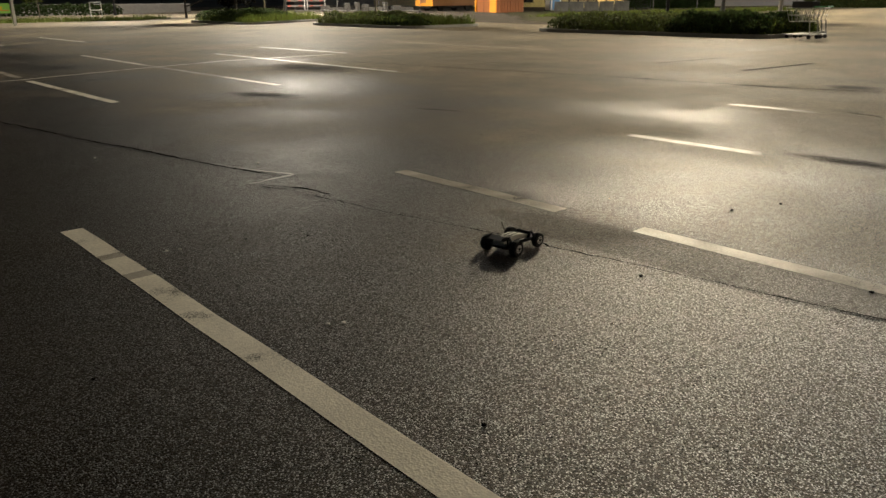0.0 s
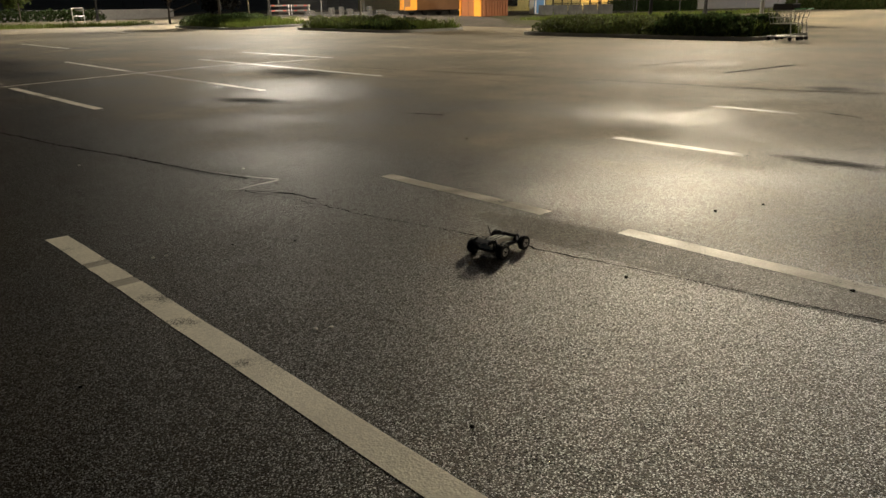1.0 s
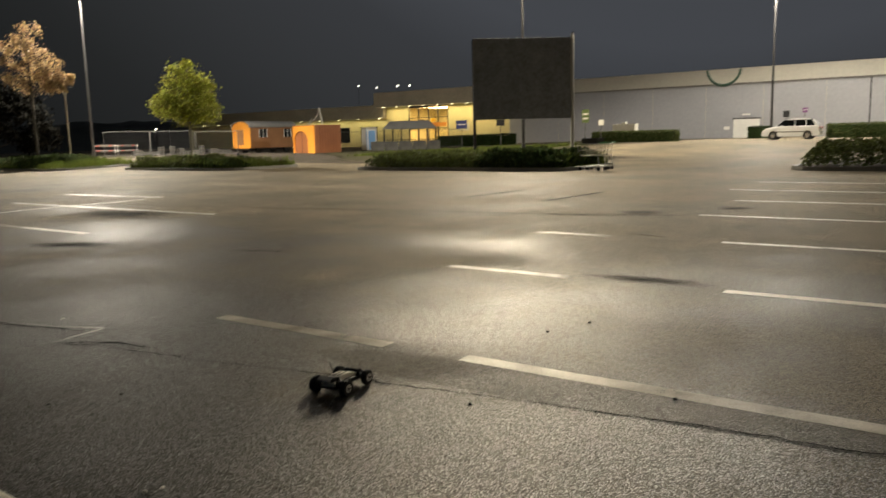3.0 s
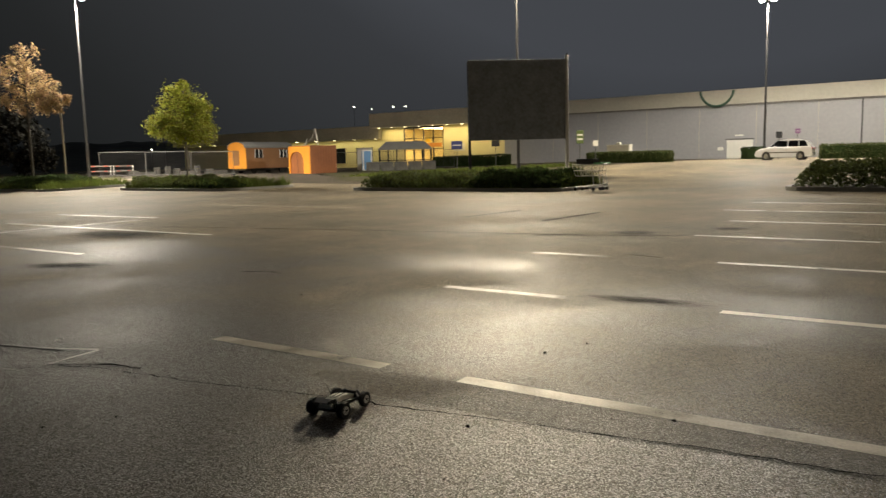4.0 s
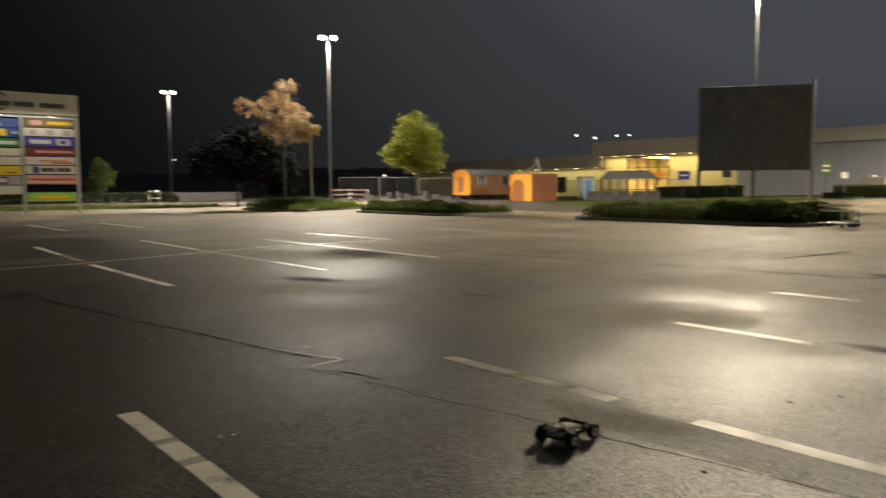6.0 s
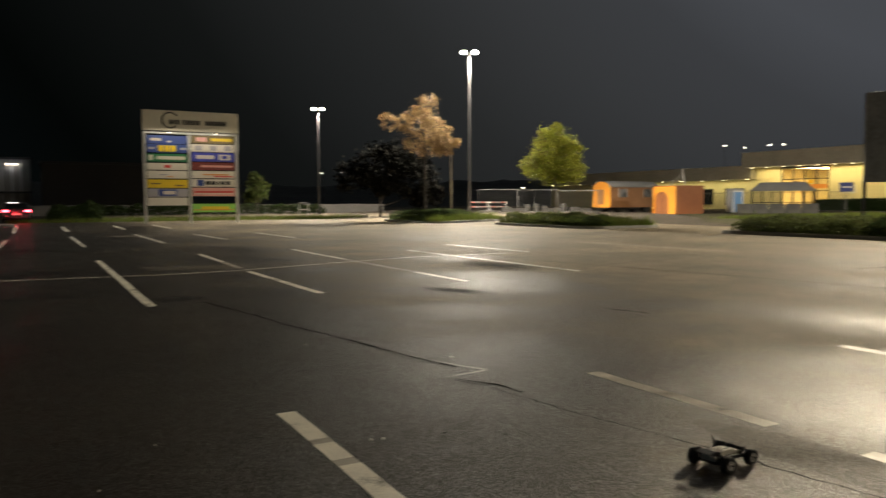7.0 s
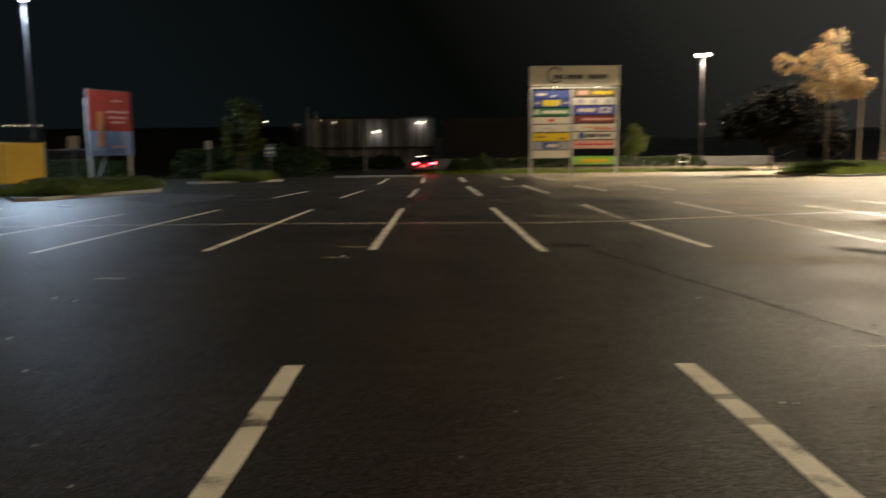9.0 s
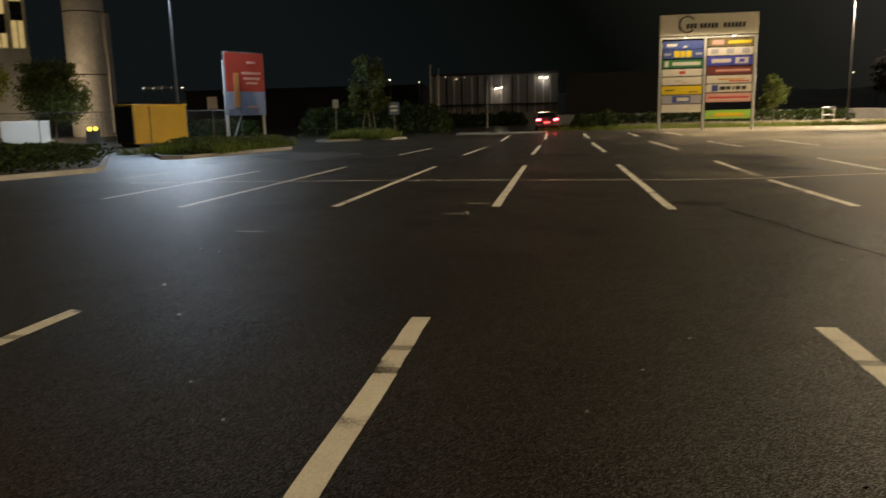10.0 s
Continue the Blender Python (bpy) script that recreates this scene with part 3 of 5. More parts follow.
def grass(label, x0, y0, x1, y1, h, n, seed, material=None, base=0.09):
    """Blades standing in tufts."""
    rng = np.random.default_rng(seed)
    x, y = rng.uniform(x0, x1, n), rng.uniform(y0, y1, n)
    hh = h * rng.uniform(0.5, 1.3, n) * (0.8 + 0.6 * np.array([noise.noise(Vector((a * 1.2, b * 1.2, seed))) for a, b in zip(x, y)]))
    z = ground_z(x, y) + base
    a = rng.uniform(0, 6.28, n)
    w, lx, ly = 0.018, rng.normal(0, 0.3, n) * hh, rng.normal(0, 0.3, n) * hh
    p = np.stack([x, y, z], 1)
    d = np.stack([np.cos(a) * w, np.sin(a) * w, 0 * a], 1)
    t = p + np.stack([lx, ly, hh], 1)
    v = np.stack([p - d, p + d, t + d * 0.3, t - d * 0.3], 1).reshape(-1, 3)
    tagged(new("grass", quads_mesh("grass", v, n, material or GRASS)), label, "grass", kind="stuff")


planting("shrub_bed", "low green shrubs in a kerbed island", 25.3, 15.4, 30.2, 21.6, 0.75, 9000, 0.13, SHRUB, 1)
planting("shrub_bed", "dense dark green shrub in a kerbed island", 25.3, 12.0, 29.6, 15.8, 0.85, 9000, 0.13, SHRUB_DARK, 2)
grass("long grass behind island shrubs", 26.0, 12.0, 30.2, 21.8, 0.6, 5000, 3)
planting("shrub_bed", "low green shrubs round a tree in a kerbed island", 23.8, 31.6, 28.2, 37.2, 0.65, 7000, 0.13, SHRUB, 4)
planting("shrub_bed", "dark low shrub at the end of an island", 23.8, 28.8, 25.2, 32.0, 0.55, 2500, 0.12, SHRUB_DARK, 5)
grass("yellowish grass in a kerbed island", 23.8, 28.8, 28.3, 37.2, 0.45, 6000, 6)
planting("shrub_bed", "dark low shrub under the autumn tree", 21.6, 43.2, 26, 48.2, 0.75, 5000, 0.13, SHRUB_DARK, 7)
grass("grass in a kerbed island by the lamp mast", 21.6, 40.9, 27.0, 48.2, 0.4, 5000, 8)
planting("shrub_bed", "lit green shrubs in a kerbed island", 27.0, -8.6, 31.0, 4.0, 1.0, 12000, 0.14, SHRUB, 9)
planting("shrub_bed", "dark clipped shrub bed on a kerbed island", -22, 14, -14.2, 20.5, 0.7, 9000, 0.13, SHRUB_DARK, 10)
planting("shrub_bed", "dark clipped shrub bed on a kerbed island", -22, 20.4, -17.0, 25.8, 0.7, 5000, 0.13, SHRUB_DARK, 11)
planting("shrub_bed", "low shrubs in a kerbed island", -18.0, 30.5, -13.2, 34.6, 0.6, 5000, 0.13, SHRUB, 12)
planting("shrub_bed", "low shrubs in a kerbed island", -14.9, 26.3, -13.6, 30.6, 0.5, 2000, 0.12, SHRUB, 13)
grass("dry grass in a kerbed island", -17.5, 26.4, -13.0, 34.6, 0.35, 4000, 14)
grass("grass round a young tree in an island", -13.8, 42.0, -10.2, 46.2, 0.5, 4000, 15)
planting("shrub_bed", "round dark bush beside the exit", 0.4, 59.0, 4.0, 62.5, 1.5, 5000, 0.16, SHRUB_DARK, 16, base=0)
grass("grass strip below the sign", -2, 57.5, 24, 62, 0.35, 6000, 17, base=0)


def access_road():
    """Dull older asphalt behind the planted islands."""
    xs, ys = np.arange(31.5, 84.1, 1.5), np.arange(22.0, 88.1, 1.5)
    bm = B()
    g = [[bm.verts.new((x, y, gz(x, y) + 0.008)) for x in xs] for y in ys]
    for a, b in zip(g, g[1:]):
        for i in range(len(xs) - 1):
            bm.faces.new((a[i], a[i + 1], b[i + 1], b[i]))
    solid("road", bm, ASPHALT_OLD, "dull brownish access road behind the planted islands", "road", kind="structure", smooth=True)


access_road()


def lawn():
    xs, ys = np.arange(34, 62.1, 1.0), np.arange(22, 50.1, 1.0)
    bm = B()
    g = [[bm.verts.new((x, y, gz(x, y) + 0.02)) for x in xs] for y in ys]
    for a, b in zip(g, g[1:]):
        for i in range(len(xs) - 1):
            # the lawn's edge runs slantwise along the access road
            if xs[i] - 34 > (ys[g.index(a)] - 30) * 0.9:
                bm.faces.new((a[i], a[i + 1], b[i + 1], b[i]))
    for v in [v for v in bm.verts if not v.link_faces]:
        bm.verts.remove(v)
    solid("lawn", bm, LAWN, "rough green lawn between car park and entrance", "lawn", kind="structure")


lawn()
grass("rough grass of the lawn before the entrance", 40, 24, 56, 36, 0.25, 9000, 18, base=0.02)


# ---- trees ----
def tree(label, x, y, height, blobs, n, leaf, material, bark, seed, trunk=0.09, group="trees", trunks=((0, 0),)):
    """A tapered trunk with limbs, and a crown of leaves gathered round the limbs' ends. blobs: dx, dy, z, radius, flattening."""
    rng = np.random.default_rng(seed)
    z0 = gz(x, y)
    t = thing("tree", label, "tree", pose(x, y, z0), group)
    fork = min(b[2] - b[3] for b in blobs) + 0.2
    bm = B()
    for dx, dy in trunks:
        rod(bm, (dx, dy, -0.05), (dx * 0.6, dy * 0.6, fork), trunk, trunk * 0.75, 10)
        rod(bm, (dx * 0.6, dy * 0.6, fork), (0, 0, height * 0.85), trunk * 0.75, trunk * 0.15, 8)
    for bx, by, bz, r, f in blobs:
        rod(bm, (0, 0, max(fork * 0.9, bz - r)), (bx, by, bz), trunk * 0.45, trunk * 0.12, 6)
        for k in range(5):
            e = Vector((bx, by, bz)) + Vector(rng.normal(size=3)) * r * 0.5
            rod(bm, (bx, by, bz), e, trunk * 0.16, trunk * 0.05, 5)
    part("trunk", bm, bark, t)
    cs = []
    tot = sum(b[3] ** 2 for b in blobs)
    for bx, by, bz, r, f in blobs:
        m = int(n * r * r / tot)
        clumps = max(8, int(m / 45))
        d = rng.normal(size=(clumps, 3))
        d /= np.linalg.norm(d, axis=1)[:, None]
        cc = d * (rng.uniform(0.25, 1.0, (clumps, 1)) ** 0.5) * r
        pick = rng.integers(0, clumps, m)
        p = cc[pick] + rng.normal(size=(m, 3)) * r * 0.15
        p[:, 2] *= f
        cs.append(p + np.array([bx, by, bz]))
    c = np.concatenate(cs)
    ob = new("crown", quads_mesh("crown", leaf_quads(rng, c, leaf), len(c), material))
    ob.parent = t
    return t


tree("young round-crowned tree with yellow-green leaves", 27.6, 36.6, 6.2, ((0, 0, 3.9, 1.5, 1.0), (0.5, -0.6, 3.2, 1.05, 0.8), (-0.6, 0.7, 3.5, 1.1, 0.8), (-0.1, 0.1, 5.0, 0.95, 1.0), (0.1, -0.9, 4.1, 0.85, 0.9), (0, 0, 5.7, 0.45, 1.0)), 15000, 0.115, LEAF_GREEN, BARK_PALE, 1, 0.07)
tree("autumn tree with tan and orange leaves", 24.6, 48.2, 9.0, ((0, 0, 8.0, 0.85, 1.3), (-0.4, 0.2, 6.9, 1.05, 1.15), (0.7, -0.4, 6.5, 0.95, 1.1), (-2.3, 1.0, 6.9, 0.75, 1.0), (0.3, -0.2, 5.2, 1.05, 0.85), (-1.4, 0.6, 7.0, 0.7, 1.0), (1.0, -0.5, 5.3, 0.8, 0.9), (-0.7, 0.3, 5.8, 0.85, 1.0)), 7600, 0.125, LEAF_ORANGE, BARK_DARK, 2, 0.10)
tree("slim pale-trunked autumn tree with thin crown", 26.3, 47.4, 6.0, ((-0.3, 0.15, 5.0, 0.65, 0.8), (0.1, -0.1, 5.5, 0.5, 0.9)), 2000, 0.13, LEAF_ORANGE, BARK_PALE, 3, 0.07)
tree("broad dark unlit tree behind the autumn tree", 24.5, 56.0, 6.5, ((0, 0, 4.0, 2.0, 0.9), (-1.8, 0.8, 3.4, 1.6, 0.9), (1.0, 0.5, 2.5, 1.4, 0.8), (2.4, -1.1, 3.4, 1.9, 0.9), (3.4, -1.6, 2.2, 1.5, 0.9), (1.6, -0.6, 5.0, 1.5, 0.9)), 11000, 0.25, LEAF_UNLIT, BARK_DARK, 4, 0.1)
tree("small bright green young tree by the sign", 18.6, 72.0, 4.6, ((0, 0, 2.6, 1.15, 0.9), (0.1, 0, 3.6, 0.75, 1.0), (-0.3, 0.2, 1.9, 1.0, 0.6)), 3000, 0.2, LEAF_MID, BARK, 5, 0.06)
tree("slim young tree with three thin stems", -11.9, 44.4, 5.4, ((0, 0, 3.1, 1.1, 1.0), (0.1, 0.2, 4.3, 0.85, 1.0), (-0.4, 0, 2.2, 0.9, 0.8), (0.5, 0, 2.4, 0.8, 0.8)), 4000, 0.18, SHRUB, BARK, 6, 0.045, trunks=((-0.45, 0), (0, 0.1), (0.5, 0)))
tree("full green tree behind a site fence", -37.0, 50.5, 6.5, ((0, 0, 3.4, 2.2, 0.9), (1.6, -0.6, 2.8, 1.6, 0.8), (-1.2, 0.3, 4.6, 1.5, 0.9), (0.6, 0, 5.0, 1.2, 0.9)), 9000, 0.2, LEAF_MID, BARK, 7, 0.12)
tree("yellow-green tree at the edge of the site fence", -43.6, 50.5, 7.5, ((0, 0, 3.4, 2.0, 0.9), (1.2, 0, 4.6, 1.7, 0.9), (-0.8, 0, 5.8, 1.3, 0.9)), 6000, 0.24, LEAF_GREEN, BARK, 8, 0.12)


# ---- lamp masts ----
def mast(key):
    x, y, h, power, colour, face, spread = MASTS[key]
    z = gz(x, y)
    t = thing("lamp_mast", "tall galvanised floodlight mast with two lit heads" if key != "e" else "tall steel lamp mast with a cool white head", "street lamp", pose(x, y, z, 0, 0, face), "car park lamps")
    bm = rod(B(), (0, 0, 0), (0, 0, h - z), 0.11, 0.055, 14)
    part("pole", bm, MAST_STEEL, t, smooth=False)
    bm = box(B(), (0, 0, 0.03), (0.42, 0.42, 0.06), 0.01)
    rod(bm, (0, 0, 0), (0, 0, 0.5), 0.17, 0.15, 14)
    part("foot", bm, MAST_STEEL, t)
    part("crossarm", box(B(), (0, 0, h - z), (1.05, 0.09, 0.09), 0.015), ZINC, t)
    for sx in (-0.45, 0.45) if key != "e" else (0.0,):
        tilt = Matrix.Rotation(radians(25), 4, "X")
        head = part("lamp_head", rod(box(B(), (0, -0.12, 0.06), (0.24, 0.34, 0.12), 0.04), (0, 0, 0.02), (0, 0, 0.1), 0.27, 0.17, 18), DARK, t)
        head.matrix_local = Matrix.Translation((sx, 0.25, h - z + 0.02)) @ tilt
        lens = part("lens", rod(rod(B(), (0, 0, 0.015), (0, 0, -0.07), 0.23, 0.20, 18), (0, 0, -0.07), (0, 0, -0.13), 0.20, 0.10, 18), LENS if key != "e" else LENS_COOL, head, "glowing lamp glass")
    m = Matrix.Translation((x, y, 0)) @ pose(0, 0, 0, 0, 0, face) @ Matrix.Translation((0, 0.5, h - 0.25)) @ pose(0, 0, 0, 8, 0, 0)
    lamp_light("mast_light", "SPOT", m, power, colour, spread=radians(spread), blend=0.3, size=0.28)
    if key in THROWS:
        to, p, tilt, sp = THROWS[key]
        m = Matrix.Translation((x, y, 0)) @ pose(0, 0, 0, 0, 0, to) @ Matrix.Translation((0, 0.6, h - 0.2)) @ pose(0, 0, 0, tilt, 0, 0)
        lamp_light("throw_light", "SPOT", m, p, colour, spread=radians(sp), blend=1.0, size=0.28)


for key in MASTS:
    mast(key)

# ---- shopping centre ----
def slab(name, x0, x1, y0, y1, z0, z1, material, parent=None, bevel=0.0):
    return part(name, box(B(), ((x0 + x1) / 2, (y0 + y1) / 2, (z0 + z1) / 2), (x1 - x0, y1 - y0, z1 - z0), bevel), material, parent)


def store_wall():
    b = thing("store_building", "long windowless store in light grey cladding with cream roof edge", "building")
    slab("wall", 86, 112, -70, 49, 0, 6.35, WALL_GREY, b)
    slab("roof_edge", 85.7, 112, -70, 49, 6.353, 7.9, WALL_CREAM, b)
    slab("shadow_gap", 85.82, 86.0, -70, 48.99, 6.2, 6.35, GREY_WALL, b)
    y = -66.0
    while y < 48:
        slab("cladding_joint", 85.985, 86.0, y, y + 0.03, 0.5, 6.15, FASCIA, b)
        y += 6.0
    d = slab("door", 85.92, 85.999, 18.3, 21.0, 0.45, 2.5, WHITE, b)
    d["label"] = "white double delivery door"
    slab("door_frame", 85.9, 85.95, 18.2, 21.1, 2.5, 2.62, DARK, b)
    slab("notice_plate", 85.95, 85.999, 21.4, 22.0, 1.4, 1.75, WHITE, b)
    slab("wall_lamp", 85.8, 85.999, 19.3, 20.1, 2.9, 3.05, WHITE, b)
    slab("downpipe", 85.9, 85.999, 8.0, 8.12, 0.5, 6.2, DARK, b)
    bm = B()
    pts = [(85.66, 22.1 + 1.75 * math.cos(a), 7.95 + 1.75 * math.sin(a)) for a in np.linspace(math.pi * 1.02, math.pi * 1.98, 22)]
    for p, q in zip(pts, pts[1:]):
        rod(bm, p, q, 0.14, n=8)
    part("ring_emblem", bm, mat("dark_green_emblem", (0.04, 0.09, 0.06), 0.5), b, "lower half of a dark green ring")


def entrance():
    b = thing("entrance_building", "lit mall entrance with tall glazing and pale yellow walls", "building")
    slab("wall", 86, 86.4, 49, 58.7, 0, 5.75, WALL_YELLOW, b)
    slab("wall", 86, 86.4, 65.4, 69.5, 0, 5.75, WALL_YELLOW, b)
    slab("wall", 97.5, 98, 49, 69.5, 0, 5.75, WALL_YELLOW, b)
    slab("wall", 86.4, 97.5, 69.1, 69.5, 0, 5.75, WALL_YELLOW, b)
    slab("wall", 86.4, 97.5, 49.0, 49.4, 0, 5.75, WALL_YELLOW, b)
    slab("roof", 83.6, 98, 48.6, 69.8, 5.753, 7.75, FASCIA, b)
    slab("lintel", 86, 86.3, 58.7, 65.4, 5.5, 5.75, DARK, b)
    for y in np.linspace(58.7, 65.4, 5):
        slab("mullion", 85.95, 86.12, float(y) - 0.06, float(y) + 0.06, 0.2, 5.5, DARK, b)
    for z in (2.6, 4.1):
        slab("transom", 85.96, 86.1, 58.76, 65.34, z - 0.05, z + 0.05, DARK, b)
    pane = mat("clear_glass", (0.9, 0.9, 0.85), 0.03)
    pane.node_tree.nodes["Principled BSDF"].inputs["Transmission Weight"].default_value = 1.0
    for y0, y1 in zip(np.linspace(58.7, 65.4, 5), np.linspace(58.7, 65.4, 5)[1:]):
        p = slab("pane", 86.03, 86.05, float(y0) + 0.07, float(y1) - 0.07, 0.25, 5.48, pane, b)
        p.visible_shadow = False
    bm = B()
    pts = [(85.9, 63.2 + 1.15 * math.cos(a), 2.6 + 1.15 * math.sin(a)) for a in np.linspace(0.2, math.pi - 0.2, 16)]
    for p, q in zip(pts, pts[1:]):
        rod(bm, p, q, 0.09, n=6)
    part("ring_emblem", bm, DARK, b)
    slab("lettering_bar", 85.88, 85.94, 58.9, 61.6, 2.85, 3.4, mat("orange_lettering", (0.55, 0.22, 0.04)), b)
    slab("lettering_bar", 85.88, 85.94, 60.8, 61.5, 3.5, 3.95, YELLOW, b)
    slab("poster", 85.95, 85.998, 55.2, 57.0, 2.2, 3.2, paint("pale_poster", (0.6, 0.58, 0.5)), b)
    for i, y in enumerate(np.linspace(50, 69, 9)):
        part("downlight", rod(B(), (84.7, float(y), 5.70), (84.7, float(y), 5.752), 0.16, n=10), BULB_WARM, b)
    floor = slab("hall_floor", 86.4, 97.5, 49.4, 69.1, 0.1, 0.3, KERB, b)
    lamp_light("hall_light", "AREA", Matrix.Translation((91.5, 62, 5.6)), 2600, (1.0, 0.66, 0.28), size=9, size_y=6)
    lamp_light("canopy_light", "AREA", Matrix.Translation((84.6, 59.3, 5.62)), 750, (1.0, 0.78, 0.36), size=1.6, size_y=19)


def wing():
    b = thing("shop_wing", "low shop wing, pale yellow lit front, deep roof edge", "building")
    slab("wall", 88, 99, 69.5, 118, 0, 4.3, WALL_YELLOW, b)
    slab("roof", 85.6, 99, 69.8, 118, 4.303, 6.15, FASCIA, b)
    for i, y in enumerate(np.linspace(71.5, 116, 12)):
        part("downlight", rod(B(), (86.8, float(y), 4.26), (86.8, float(y), 4.302), 0.17, n=10), BULB_WARM, b)
    for y in (73, 78.5, 84, 89.5):
        w = slab("shop_window", 87.93, 87.999, y, y + 3.2, 0.9, 3.0, GLASS_DARK, b)
        slab("window_frame", 87.9, 87.95, y - 0.1, y + 3.3, 3.0, 3.12, DARK, b)
        slab("window_frame", 87.9, 87.95, y - 0.1, y + 3.3, 0.8, 0.9, DARK, b)
    lamp_light("wing_light", "AREA", Matrix.Translation((86.8, 85, 4.2)), 450, (1.0, 0.85, 0.42), size=1.2, size_y=30)


store_wall()
entrance()
wing()


def place(az, d, ex=-0.35, ey=-0.62):
    a = radians(az)
    return ex + d * math.sin(a), ey + d * math.cos(a)


def stand(az, d, turn=0.0, dz=0.0):
    """A pose on the ground whose x axis lies across the way from the walk, turned by some degrees."""
    x, y = place(az, d)
    return pose(x, y, gz(x, y) + dz, 0, 0, -az + turn)


# ---- building site by the entrance ----
def caravan():
    t = thing("site_caravan", "orange site caravan with rounded grey roof and two windows", "caravan", stand(42.0, 80, 44))
    L, W, zb, zt = 6.4, 2.5, 0.5, 2.95
    arch = [(W / 2 * math.cos(a), zt - 0.45 + 0.62 * math.sin(a)) for a in np.linspace(0, math.pi, 13)]
    prof = [(W / 2, zb)] + [(x, z) for x, z in arch] + [(-W / 2, zb)]
    for nm, a, b_, m_ in (("end_wall", -L / 2, -L / 2 + 0.06, ORANGE), ("body", -L / 2 + 0.061, L / 2, ORANGE_DIMMED)):
        bm = prism(B(), prof, a, b_)
        bmesh.ops.transform(bm, matrix=Matrix.Rotation(radians(-90), 4, "Z"), verts=bm.verts)
        part(nm, bm, m_, t)
    bm = B()
    rp = [(x * 1.04, z + 0.05) for x, z in arch]
    rin = [(x * 0.995, z + 0.012) for x, z in arch[::-1]]
    prism(bm, rp + rin, -L / 2 - 0.12, L / 2 + 0.12)
    bmesh.ops.transform(bm, matrix=Matrix.Rotation(radians(-90), 4, "Z"), verts=bm.verts)
    part("roof", bm, ROOFING, t)
    for x in (-1.5, 1.9):
        w = part("window", box(B(), (x, -W / 2 - 0.02, 1.95), (1.0, 0.05, 0.8)), GLASS_DARK, t)
        for dx in (-0.5, 0.0, 0.5):
            part("glazing_bar", box(B(), (x + dx, -W / 2 - 0.05, 1.95), (0.06, 0.04, 0.86)), WHITE, w)
    part("door", box(B(), (-L / 2 - 0.02, 0.1, 1.55), (0.05, 0.85, 1.5), 0.01), ORANGE_DIMMED, t)
    for x in (-1.9, 1.9):
        for y in (-0.95, 0.95):
            bm = rod(B(), (x, y - 0.1, 0.36), (x, y + 0.1, 0.36), 0.36, n=16)
            part("wheel", bm, RUBBER, t)
    part("underframe", box(B(), (0, 0, 0.40), (L - 0.4, 1.6, 0.2)), DARK, t)
    part("drawbar", rod(B(), (L / 2, 0, 0.6), (L / 2 + 1.2, 0, 0.5), 0.05), DARK, t)


caravan()


def site_container():
    t = thing("site_container", "orange steel container with a rust-brown arched front", "container", stand(45.75, 74, -50))
    W, D, H = 3.1, 3.2, 2.55
    a = [(1.0 * math.cos(k) - 0.4, 1.25 + 0.85 * math.sin(k)) for k in np.linspace(0, math.pi, 13)]
    for x0, x1 in ((-W / 2, -1.4), (0.6, W / 2)):
        part("front_panel", box(B(), ((x0 + x1) / 2, -D / 2, H / 2), (x1 - x0, 0.1, H)), ORANGE, t)
    bm = B()
    prism(bm, [(-1.4, H), (-1.4, 1.25)] + a[::-1][1:-1] + [(0.6, 1.25), (0.6, H)], -D / 2 - 0.05, -D / 2 + 0.05)
    part("front_arch", bm, ORANGE, t)
    part("arched_door", box(B(), (-0.4, -D / 2 + 0.12, 1.1), (2.0, 0.06, 2.2)), RUST, t, "rust-brown panel set back in the arch")
    part("door_seam", box(B(), (-0.4, -D / 2 + 0.085, 1.1), (0.03, 0.02, 2.1)), DARK, t)
    part("side_wall", box(B(), (W / 2 - 0.04, 0.055, H / 2), (0.08, D - 0.02, H)), RUST, t)
    for i in range(9):
        part("rib", box(B(), (W / 2 + 0.03, -D / 2 + 0.35 + i * 0.33, H / 2), (0.06, 0.14, H - 0.2)), RUST, t)
    part("side_wall", box(B(), (-W / 2 + 0.04, 0.055, H / 2), (0.08, D - 0.02, H)), RUST, t)
    part("back_wall", box(B(), (0, D / 2, H / 2), (W - 0.2, 0.08, H)), RUST, t)
    part("roof", box(B(), (0, 0.02, H + 0.04), (W + 0.04, D + 0.1, 0.08)), RUST, t)
    bm = rod(B(), (-1.2, 0, H + 0.08), (0.1, 0, H + 0.9), 0.05, n=6)
    rod(bm, (0.1, 0, H + 0.9), (0.5, 0, H + 1.7), 0.05, n=6)
    rod(bm, (0.5, 0, H + 1.7), (0.9, 0, H + 0.08), 0.05, n=6)
    rod(bm, (-1.2, 0, H + 0.08), (-0.7, 0, H + 0.75), 0.05, n=6)
    solid("scaffold_frame", bm, ALU, "bent metal frame lying on a container roof", "frame", m=t.matrix_world.copy())


site_container()


